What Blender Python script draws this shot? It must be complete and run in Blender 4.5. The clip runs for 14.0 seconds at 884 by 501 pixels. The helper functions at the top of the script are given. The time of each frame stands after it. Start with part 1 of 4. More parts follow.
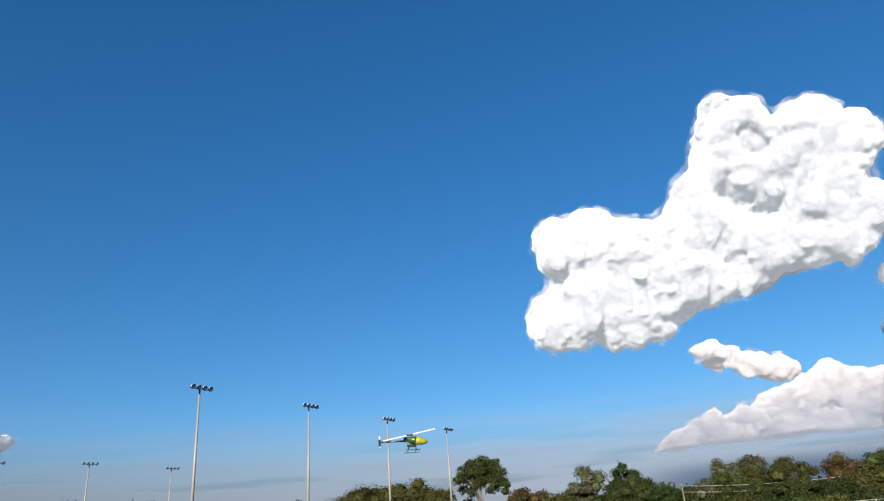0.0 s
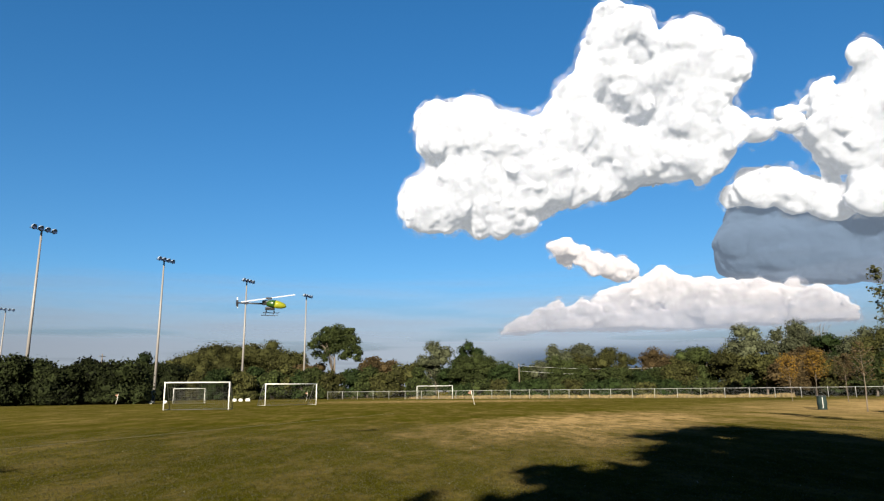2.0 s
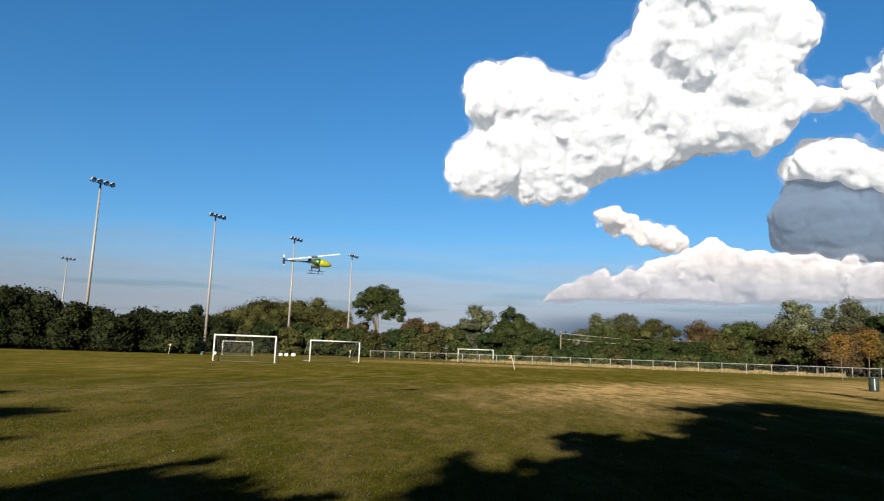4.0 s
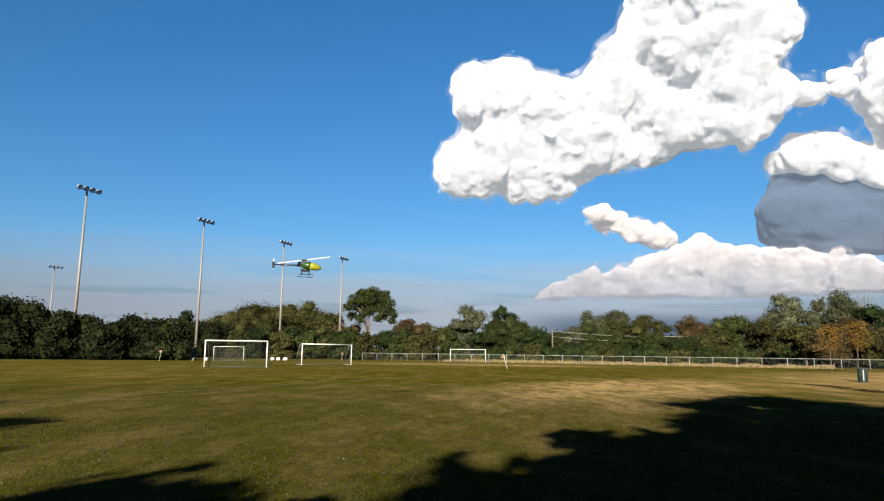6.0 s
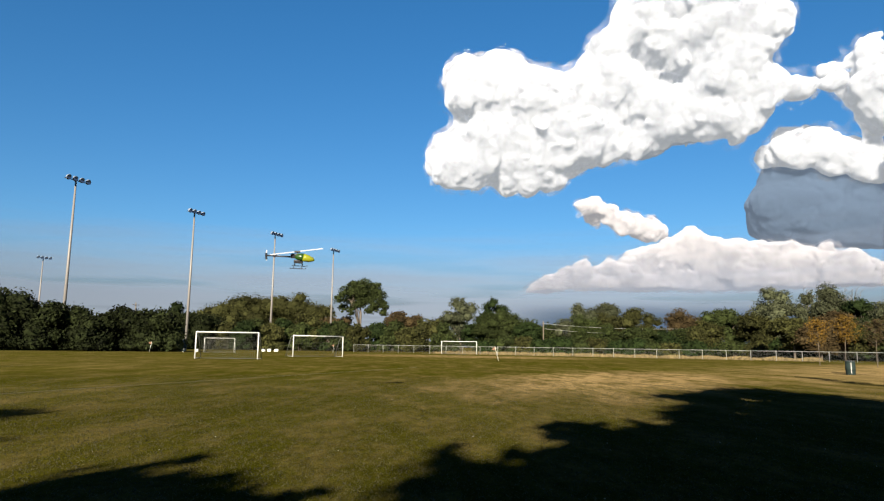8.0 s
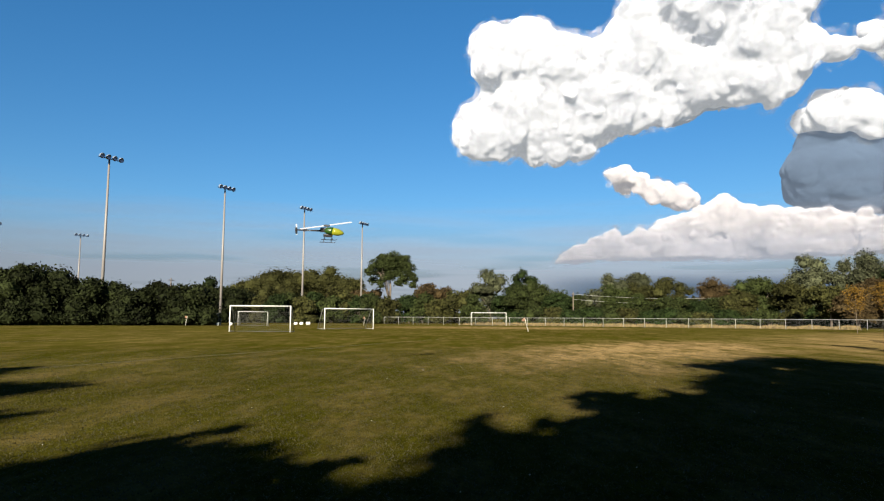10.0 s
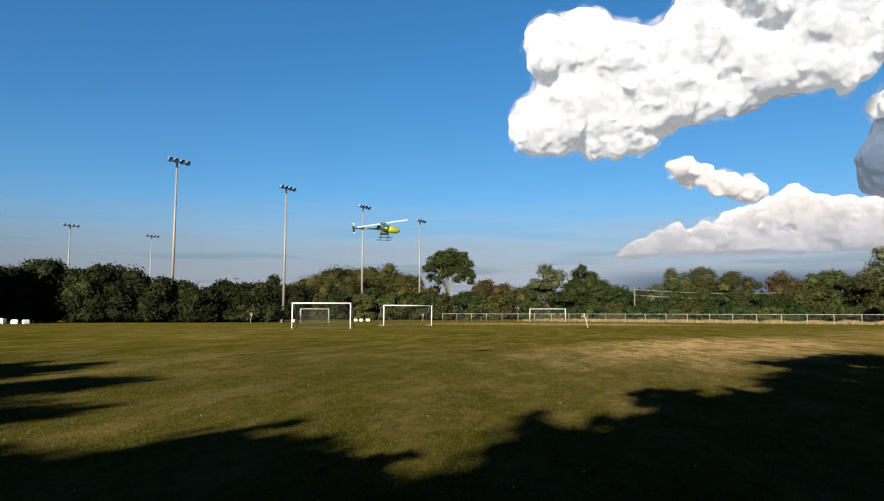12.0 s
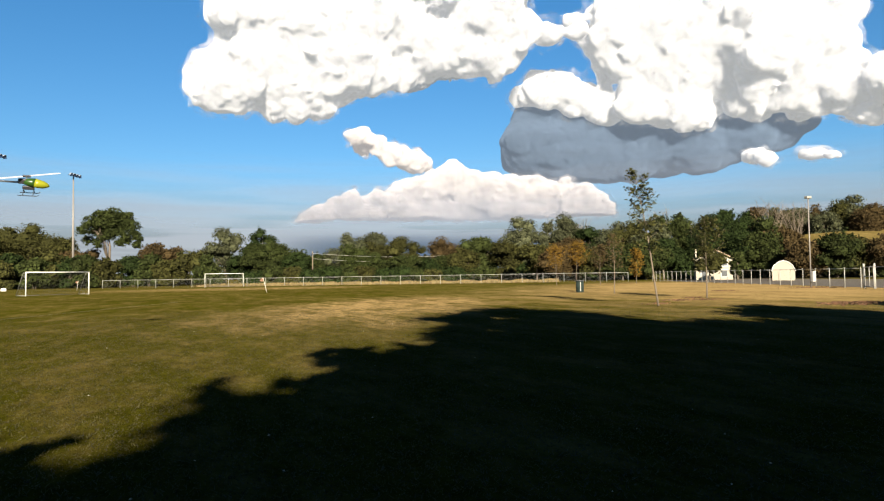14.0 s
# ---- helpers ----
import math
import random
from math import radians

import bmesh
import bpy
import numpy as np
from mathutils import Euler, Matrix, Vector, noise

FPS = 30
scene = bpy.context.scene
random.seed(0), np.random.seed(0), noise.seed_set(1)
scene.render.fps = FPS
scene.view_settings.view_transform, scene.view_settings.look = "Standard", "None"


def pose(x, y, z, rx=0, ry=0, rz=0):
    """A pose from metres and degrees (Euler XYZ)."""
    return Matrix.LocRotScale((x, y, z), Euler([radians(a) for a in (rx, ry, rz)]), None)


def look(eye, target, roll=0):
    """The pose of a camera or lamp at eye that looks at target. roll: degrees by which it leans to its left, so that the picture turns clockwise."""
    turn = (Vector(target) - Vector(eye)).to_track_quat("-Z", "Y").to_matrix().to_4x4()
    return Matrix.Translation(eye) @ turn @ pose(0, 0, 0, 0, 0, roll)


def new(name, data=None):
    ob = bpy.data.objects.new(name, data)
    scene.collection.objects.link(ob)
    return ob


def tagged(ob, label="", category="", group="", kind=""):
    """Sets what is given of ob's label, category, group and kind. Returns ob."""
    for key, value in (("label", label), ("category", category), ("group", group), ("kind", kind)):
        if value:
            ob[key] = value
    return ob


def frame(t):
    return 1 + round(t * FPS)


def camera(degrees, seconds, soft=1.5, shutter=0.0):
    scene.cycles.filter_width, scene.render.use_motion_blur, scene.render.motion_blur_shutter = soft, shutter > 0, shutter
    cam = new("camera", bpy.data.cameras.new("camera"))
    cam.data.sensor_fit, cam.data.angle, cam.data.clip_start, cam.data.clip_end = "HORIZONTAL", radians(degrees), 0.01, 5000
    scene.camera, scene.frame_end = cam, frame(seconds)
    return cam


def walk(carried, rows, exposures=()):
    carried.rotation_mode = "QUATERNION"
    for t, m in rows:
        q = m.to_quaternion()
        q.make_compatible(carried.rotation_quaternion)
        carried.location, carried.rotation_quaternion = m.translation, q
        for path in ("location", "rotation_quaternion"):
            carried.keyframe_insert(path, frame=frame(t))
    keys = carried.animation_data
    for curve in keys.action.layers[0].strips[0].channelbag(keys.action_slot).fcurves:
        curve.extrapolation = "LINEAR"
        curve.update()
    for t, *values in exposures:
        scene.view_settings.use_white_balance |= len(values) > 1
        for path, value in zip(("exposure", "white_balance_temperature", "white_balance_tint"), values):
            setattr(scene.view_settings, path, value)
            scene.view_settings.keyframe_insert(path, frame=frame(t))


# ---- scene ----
cam = camera(66.76, 14.0, soft=1.25)
EYE = 1.45
# seconds, yaw, pitch, roll in degrees: one standing viewer who turns to follow a model in the air
ROWS = [
    (0.0, 8.47, 22.81, -4.44),
    (0.5, -1.99, 16.45, -4.29),
    (1.0, -8.19, 10.78, -2.43),
    (1.5, -8.68, 9.80, -1.35),
    (2.0, -2.30, 11.84, -0.56),
    (2.5, 5.27, 12.33, -0.54),
    (3.0, 13.51, 11.70, 0.14),
    (3.5, 12.85, 10.13, 0.52),
    (4.0, 1.58, 8.72, 2.05),
    (6.5, 0.69, 8.84, 0.66),
    (7.0, 0.45, 9.68, 0.67),
    (7.5, 0.12, 9.00, 0.82),
    (8.0, -0.02, 8.13, 0.88),
    (8.5, 1.52, 7.57, 0.65),
    (11.0, 3.29, 5.10, 0.07),
    (11.5, 7.28, 5.47, -0.27),
    (12.0, 7.36, 5.39, 0.16),
    (12.5, 6.20, 4.52, 0.60),
    (13.0, -0.54, 3.91, -0.02),
    (13.5, -10.51, 3.81, -1.23),
    (14.0, -19.59, 2.14, -0.89),
]
SWAY = [(0.0, 0.02), (0.03, 0.0), (0.04, -0.02), (0.02, -0.03), (0.0, -0.01), (-0.02, 0.01), (-0.03, 0.02)]
walk(cam, [(t, pose(SWAY[i % 7][0], SWAY[i % 7][1], EYE, 90 + pitch, 0, yaw) @ pose(0, 0, 0, 0, 0, roll))
           for i, (t, yaw, pitch, roll) in enumerate(ROWS)],
     exposures=[(0.0, 2.02, 6500, 10), (1.5, 2.08, 6700, 10), (8.5, 2.03, 6750, 10), (12.5, 2.02, 6800, 10), (13.5, 1.98, 6850, 10), (14.0, 2.23, 7200, 10)])

# ---- sky and sun ----
SUN_AZ, SUN_EL = 192.0, 21.0
world = bpy.data.worlds.new("sky")
scene.world = world
world.use_nodes = True
wn = world.node_tree
wn.nodes.clear()
sky = wn.nodes.new("ShaderNodeTexSky")
sky.sky_type = "NISHITA"
sky.sun_disc = False
sky.sun_elevation, sky.sun_rotation = radians(15.0), radians(SUN_AZ)
sky.air_density, sky.dust_density, sky.ozone_density, sky.altitude = 1.0, 0.8, 2.0, 800
hue = wn.nodes.new("ShaderNodeHueSaturation")
hue.inputs["Saturation"].default_value = 1.21
back = wn.nodes.new("ShaderNodeBackground")
back.inputs["Strength"].default_value = 0.19
wout = wn.nodes.new("ShaderNodeOutputWorld")
wn.links.new(sky.outputs[0], hue.inputs["Color"])
dim = wn.nodes.new("ShaderNodeMix")
tint = wn.nodes.new("ShaderNodeMix")
for node, colour in ((dim, (0.13, 0.145, 0.175, 1)), (tint, (0.74, 0.92, 1.0, 1))):
    node.data_type, node.blend_type = "RGBA", "MULTIPLY"
    node.inputs[0].default_value = 1.0
    node.inputs[7].default_value = colour
even = wn.nodes.new("ShaderNodeGamma")
even.inputs["Gamma"].default_value = 0.82
wn.links.new(hue.outputs[0], dim.inputs[6])
wn.links.new(dim.outputs[2], even.inputs["Color"])
wn.links.new(even.outputs[0], tint.inputs[6])
deep = wn.nodes.new("ShaderNodeHueSaturation")
deep.inputs["Saturation"].default_value = 1.08
wn.links.new(tint.outputs[2], deep.inputs["Color"])
wn.links.new(deep.outputs[0], back.inputs["Color"])
wn.links.new(back.outputs[0], wout.inputs["Surface"])

sun = new("sun", bpy.data.lights.new("sun", "SUN"))
sun.data.energy, sun.data.angle, sun.data.color = 5.0, radians(0.5), (1.0, 0.93, 0.8)
to_sun = Vector((math.sin(radians(SUN_AZ)) * math.cos(radians(SUN_EL)), math.cos(radians(SUN_AZ)) * math.cos(radians(SUN_EL)), math.sin(radians(SUN_EL))))
sun.matrix_world = look(to_sun * 60 + Vector((0, 0, 30)), (0, 0, 30))


# ---- materials ----
def material(name, colour, rough=0.8, metal=0.0, vary=0.0, scale=4.0, bump=0.0, second=None, island=0.0, fine=None):
    """A principled material with grain at two scales; island: spread of brightness from piece to piece."""
    m = bpy.data.materials.new(name)
    m.use_nodes = True
    nt = m.node_tree
    bsdf = nt.nodes["Principled BSDF"]
    bsdf.inputs["Roughness"].default_value = rough
    bsdf.inputs["Metallic"].default_value = metal
    bsdf.inputs["Specular IOR Level"].default_value = 0.25
    coord = nt.nodes.new("ShaderNodeTexCoord")
    noise_a = nt.nodes.new("ShaderNodeTexNoise")
    noise_a.inputs["Scale"].default_value = scale
    noise_a.inputs["Detail"].default_value = 5
    nt.links.new(coord.outputs["Object"], noise_a.inputs["Vector"])
    ramp = nt.nodes.new("ShaderNodeMix")
    ramp.data_type = "RGBA"
    dark = second if second else [c * (1 - vary) for c in colour]
    ramp.inputs[6].default_value = (*colour, 1)
    ramp.inputs[7].default_value = (*dark, 1)
    nt.links.new(noise_a.outputs["Fac"], ramp.inputs[0])
    last = ramp.outputs[2]
    if island:
        geo = nt.nodes.new("ShaderNodeNewGeometry")
        info = nt.nodes.new("ShaderNodeObjectInfo")
        rng = nt.nodes.new("ShaderNodeMapRange")
        rng.inputs[3].default_value, rng.inputs[4].default_value = 1 - island, 1 + island
        nt.links.new(geo.outputs["Random Per Island"], rng.inputs[0])
        rng2 = nt.nodes.new("ShaderNodeMapRange")
        rng2.inputs[3].default_value, rng2.inputs[4].default_value = 1 - island * 0.4, 1 + island * 0.4
        nt.links.new(info.outputs["Random"], rng2.inputs[0])
        mul = nt.nodes.new("ShaderNodeMath")
        mul.operation = "MULTIPLY"
        nt.links.new(rng.outputs[0], mul.inputs[0])
        nt.links.new(rng2.outputs[0], mul.inputs[1])
        hs = nt.nodes.new("ShaderNodeHueSaturation")
        nt.links.new(mul.outputs[0], hs.inputs["Value"])
        nt.links.new(last, hs.inputs["Color"])
        last = hs.outputs[0]
    nt.links.new(last, bsdf.inputs["Base Color"])
    if bump:
        nb = nt.nodes.new("ShaderNodeTexNoise")
        nb.inputs["Scale"].default_value = fine or scale * 8
        nb.inputs["Detail"].default_value = 4
        nt.links.new(coord.outputs["Object"], nb.inputs["Vector"])
        bn = nt.nodes.new("ShaderNodeBump")
        bn.inputs["Strength"].default_value = bump
        bn.inputs["Distance"].default_value = 0.05
        nt.links.new(nb.outputs["Fac"], bn.inputs["Height"])
        nt.links.new(bn.outputs[0], bsdf.inputs["Normal"])
    return m


def foliage(name, colour, second, island=0.45):
    m = material(name, colour, rough=0.8, scale=0.35, second=second, island=island)
    m.node_tree.nodes["Principled BSDF"].inputs["Specular IOR Level"].default_value = 0.04
    return m


LEAF_GREEN = foliage("leaf_green", (0.0185, 0.0235, 0.0068), (0.0092, 0.0125, 0.0038), 0.6)
HEDGE_LEAF = foliage("hedge_leaf", (0.0095, 0.0118, 0.0036), (0.004, 0.0055, 0.002), 0.8)
LEAF_DARK = foliage("leaf_dark", (0.0107, 0.0170, 0.0044), (0.0057, 0.0094, 0.0031))
LEAF_OLIVE = foliage("leaf_olive", (0.0245, 0.024, 0.0068), (0.0118, 0.0128, 0.0044), 0.6)
LEAF_GREY = foliage("leaf_grey_green", (0.033, 0.0355, 0.019), (0.015, 0.0172, 0.009), 0.6)
LEAF_BROWN = foliage("leaf_brown", (0.034, 0.0225, 0.0095), (0.0175, 0.0135, 0.0063))
LEAF_ORANGE = foliage("leaf_orange", (0.0818, 0.0409, 0.0057), (0.0377, 0.0283, 0.0063))
BARK = material("bark", (0.1, 0.08, 0.06), 0.9, vary=0.6, scale=3, bump=0.6)
BARK_PALE = material("bark_pale", (0.1, 0.08, 0.06), 0.9, vary=0.4, scale=5, bump=0.4)
WHITE_PAINT = material("white_paint", (0.42, 0.41, 0.385), 0.45, vary=0.12, scale=1.5)
FENCE_PAINT = material("chalky_white_fence_paint", (0.22, 0.215, 0.2), 0.7, vary=0.2, scale=3)
GALVANISED = material("galvanised_steel", (0.19, 0.19, 0.175), 0.5, 0.2, vary=0.25, scale=2)
PALE_STEEL = material("pale_steel_pole", (0.125, 0.114, 0.106), 0.5, 0.1, vary=0.15, scale=0.4)
WIRE = material("dull_fence_wire", (0.06, 0.06, 0.055), 0.6, 0.2, vary=0.3)
NET = material("net_cord", (0.075, 0.075, 0.065), 0.9, vary=0.2)
DARK_STEEL = material("dark_steel", (0.05, 0.055, 0.06), 0.5, 0.3, vary=0.3)
# sky reflection on the lamp tops is put into this pale blue-grey
LAMP_HOUSING = material("pale_blue_grey_lamp_housing", (0.17, 0.205, 0.26), 0.4, 0.2, vary=0.3)
LAMP_GLASS = material("lamp_glass", (0.03, 0.05, 0.1), 0.15, 0.2, vary=0.2)
BIN_GREEN = material("bin_green", (0.005, 0.013, 0.011), 0.8, vary=0.3, scale=6)
SIDING = material("white_siding", (0.21, 0.19, 0.155), 0.7, vary=0.12, scale=0.8)
ROOF_BROWN = material("brown_shingle", (0.22, 0.16, 0.12), 0.9, vary=0.3, scale=4)
CLOUD = material("cloud", (0.154, 0.158, 0.174), 1.0, vary=0.03, scale=0.004)
CLOUD_CREAM = material("hazy_cream_cloud", (0.152, 0.144, 0.148), 1.0, vary=0.1, scale=0.004)
# underside shade painted as greyer vapour; the western wisp shares this colour
CLOUD_SHADE_MIST = material("cloud_shade_and_mist", (0.075, 0.083, 0.098), 1.0, vary=0.25, scale=0.006)
# shade on the cumulus base is put into this slate-grey colour
CLOUD_SHADED = material("shaded_cloud_base", (0.02, 0.03, 0.048), 1.0, vary=0.15, scale=0.002)
for soft_cloud, glow, hue_of_glow in ((CLOUD, 0.095, (0.82, 0.9, 1.0)), (CLOUD_CREAM, 0.085, (0.88, 0.9, 0.98)), (CLOUD_SHADE_MIST, 0.075, (0.72, 0.85, 1.0)), (CLOUD_SHADED, 0.052, (0.58, 0.78, 1.08))):
    # vapour scatters light round its billows, so the shading normal is bent softly towards the open sky in front
    nt = soft_cloud.node_tree
    node = nt.nodes["Principled BSDF"]
    # faint tinted emission lifts the shaded sides, standing in for scattered light
    node.inputs["Emission Color"].default_value = (*hue_of_glow, 1)
    node.inputs["Emission Strength"].default_value = glow
    node.inputs["Specular IOR Level"].default_value = 0.0
    node.inputs["Subsurface Weight"].default_value = 1.0
    node.inputs["Subsurface Radius"].default_value = (1.0, 1.0, 1.0)
    node.inputs["Subsurface Scale"].default_value = 60.0
    geo = nt.nodes.new("ShaderNodeNewGeometry")
    bent = nt.nodes.new("ShaderNodeVectorMath")
    bent.operation = "ADD"
    bent.inputs[1].default_value = (-0.15, -0.45, 0.1)
    unit_normal = nt.nodes.new("ShaderNodeVectorMath")
    unit_normal.operation = "NORMALIZE"
    nt.links.new(geo.outputs["Normal"], bent.inputs[0])
    nt.links.new(bent.outputs[0], unit_normal.inputs[0])
    nt.links.new(unit_normal.outputs[0], node.inputs["Normal"])
GREEN_SHELL = material("lime_green_shell", (0.012, 0.034, 0.006), 0.3, vary=0.1)
YELLOW_SHELL = material("yellow_shell", (0.13, 0.135, 0.01), 0.3, vary=0.1)
BLADE_WHITE = material("white_blade", (0.35, 0.35, 0.37), 0.35, vary=0.05)
CARBON = material("carbon_black", (0.02, 0.02, 0.023), 0.35, 0.1, vary=0.3)
FLAG_RED = material("faded_red_cloth", (0.13, 0.07, 0.045), 0.9, vary=0.2)
LITTER = material("fallen_leaves", (0.075, 0.036, 0.016), 0.9, vary=0.5, scale=3, island=0.5)
CHALK = material("worn_chalk_line", (0.075, 0.068, 0.032), 1.0, scale=1.2, second=(0.028, 0.025, 0.006))
GRAVEL = material("gravel", (0.075, 0.062, 0.046), 0.95, vary=0.4, scale=3, bump=0.5)


def grass_material():
    """Mown late-summer turf: green and straw mixed at three scales, worn straw patches with shapes of their own."""
    m = bpy.data.materials.new("turf")
    m.use_nodes = True
    nt = m.node_tree
    bsdf = nt.nodes["Principled BSDF"]
    bsdf.inputs["Roughness"].default_value = 0.9
    bsdf.inputs["Specular IOR Level"].default_value = 0.0
    coord = nt.nodes.new("ShaderNodeTexCoord")

    def nz(scale, detail=4, rough=0.55, stretch=None):
        n = nt.nodes.new("ShaderNodeTexNoise")
        n.inputs["Scale"].default_value, n.inputs["Detail"].default_value, n.inputs["Roughness"].default_value = scale, detail, rough
        if stretch:
            mp = nt.nodes.new("ShaderNodeMapping")
            mp.inputs["Scale"].default_value = stretch
            nt.links.new(coord.outputs["Object"], mp.inputs[0])
            nt.links.new(mp.outputs[0], n.inputs[0])
        else:
            nt.links.new(coord.outputs["Object"], n.inputs[0])
        return n.outputs["Fac"]

    def math_node(op, a, b, clamp=False):
        n = nt.nodes.new("ShaderNodeMath")
        n.operation, n.use_clamp = op, clamp
        for i, v in enumerate((a, b)):
            if isinstance(v, (int, float)):
                n.inputs[i].default_value = v
            else:
                nt.links.new(v, n.inputs[i])
        return n.outputs[0]

    def step(v, lo, hi):
        n = nt.nodes.new("ShaderNodeMapRange")
        n.inputs[1].default_value, n.inputs[2].default_value = lo, hi
        nt.links.new(v, n.inputs[0])
        return n.outputs[0]

    def spot(x, y, rx, ry, turn, edge):
        """1 inside an oval worn patch, falling to 0, with a ragged rim."""
        mp = nt.nodes.new("ShaderNodeMapping")
        mp.vector_type = "TEXTURE"
        mp.inputs["Location"].default_value = (x, y, 0)
        mp.inputs["Rotation"].default_value = (0, 0, radians(turn))
        mp.inputs["Scale"].default_value = (rx, ry, 1000)
        nt.links.new(coord.outputs["Object"], mp.inputs[0])
        ln = nt.nodes.new("ShaderNodeVectorMath")
        ln.operation = "LENGTH"
        nt.links.new(mp.outputs[0], ln.inputs[0])
        d = math_node("ADD", ln.outputs["Value"], math_node("MULTIPLY", math_node("SUBTRACT", edge, 0.5), 1.6))
        n = nt.nodes.new("ShaderNodeMapRange")
        n.inputs[1].default_value, n.inputs[2].default_value, n.inputs[3].default_value, n.inputs[4].default_value = 1.15, 0.45, 0.0, 1.0
        nt.links.new(d, n.inputs[0])
        return n.outputs[0]

    ragged = nz(0.45, 8, 0.72, (1.0, 0.4, 1.0))
    worn = spot(9.0, 33.0, 6.0, 15.5, -28, ragged)
    worn = math_node("MAXIMUM", worn, math_node("MULTIPLY", spot(4.0, 100.0, 22.0, 14.0, 0, ragged), 0.6))
    torn = step(nz(1.0, 8, 0.72, (1.0, 0.3, 1.0)), 0.42, 0.57)
    worn = math_node("MULTIPLY", worn, math_node("ADD", math_node("MULTIPLY", torn, 0.95), 0.25), True)
    worn = math_node("MAXIMUM", worn, math_node("MULTIPLY", spot(46.0, 50.0, 21.0, 44.0, -34, ragged), math_node("ADD", math_node("MULTIPLY", torn, 0.25), 0.78)), True)
    worn = math_node("MAXIMUM", worn, math_node("MULTIPLY", spot(225.0, 184.0, 75.0, 60.0, 0, ragged), 0.3), True)
    straw = step(nz(0.8, 8, 0.72, (1.0, 0.35, 1.0)), 0.46, 0.64)
    broad = step(nz(0.06, 3), 0.4, 0.65)
    amount = math_node("ADD", math_node("MULTIPLY", straw, 0.24), math_node("MULTIPLY", broad, 0.1))
    amount = math_node("ADD", amount, math_node("MULTIPLY", worn, 0.9), True)
    tone = nt.nodes.new("ShaderNodeMix")
    tone.data_type = "RGBA"
    tone.inputs[6].default_value = (0.0225, 0.0217, 0.0021, 1)
    tone.inputs[7].default_value = (0.145, 0.1, 0.044, 1)
    nt.links.new(amount, tone.inputs[0])
    grain = nt.nodes.new("ShaderNodeMix")
    grain.data_type, grain.blend_type = "RGBA", "MULTIPLY"
    grain.inputs[0].default_value = 1.0
    nt.links.new(tone.outputs[2], grain.inputs[6])
    bands = step(nz(0.3, 5, 0.65, (0.7, 0.3, 1.0)), 0.36, 0.64)
    fleck = step(nz(14, 6, 0.75), 0.25, 0.75)
    tuft = step(nz(4.5, 6, 0.7, (1.0, 0.45, 1.0)), 0.36, 0.64)
    shade = math_node("ADD", math_node("MULTIPLY", fleck, 0.45), math_node("MULTIPLY", bands, 0.2))
    shade = math_node("ADD", shade, math_node("MULTIPLY", tuft, 0.35))
    gmap = nt.nodes.new("ShaderNodeMapRange")
    gmap.inputs[3].default_value, gmap.inputs[4].default_value = 0.35, 1.45
    nt.links.new(shade, gmap.inputs[0])
    nt.links.new(gmap.outputs[0], grain.inputs[7])
    nt.links.new(grain.outputs[2], bsdf.inputs["Base Color"])
    bn = nt.nodes.new("ShaderNodeBump")
    bn.inputs["Strength"].default_value, bn.inputs["Distance"].default_value = 0.8, 0.06
    nt.links.new(nz(9, 6, 0.8), bn.inputs["Height"])
    # the upright blades turn their sides to the low sun
    upright = nt.nodes.new("ShaderNodeVectorMath")
    upright.operation = "ADD"
    upright.inputs[1].default_value = (-0.06, -0.36, 0.0)
    level = nt.nodes.new("ShaderNodeVectorMath")
    level.operation = "NORMALIZE"
    nt.links.new(bn.outputs[0], upright.inputs[0])
    nt.links.new(upright.outputs[0], level.inputs[0])
    nt.links.new(level.outputs[0], bsdf.inputs["Normal"])
    return m


def wisp_material(name, solid, scale, lo, hi):
    """The torn outer vapour of a cloud: the cloud's own surface, broken up by fractal holes."""
    m = solid.copy()
    m.name = name
    nt = m.node_tree
    coord = nt.nodes.new("ShaderNodeTexCoord")
    nz = nt.nodes.new("ShaderNodeTexNoise")
    nz.inputs["Scale"].default_value, nz.inputs["Detail"].default_value, nz.inputs["Roughness"].default_value = scale, 5, 0.62
    nt.links.new(coord.outputs["Object"], nz.inputs["Vector"])
    mr = nt.nodes.new("ShaderNodeMapRange")
    mr.interpolation_type = "SMOOTHSTEP"
    mr.inputs[1].default_value, mr.inputs[2].default_value = lo, hi
    nt.links.new(nz.outputs["Fac"], mr.inputs[0])
    node = nt.nodes["Principled BSDF"]
    nt.links.new(mr.outputs[0], node.inputs["Alpha"])
    return m


VEILS = {}
for vapour in (CLOUD, CLOUD_CREAM, CLOUD_SHADE_MIST):
    VEILS[vapour] = wisp_material(vapour.name + "_veil", vapour, 0.015, 0.45, 0.98)


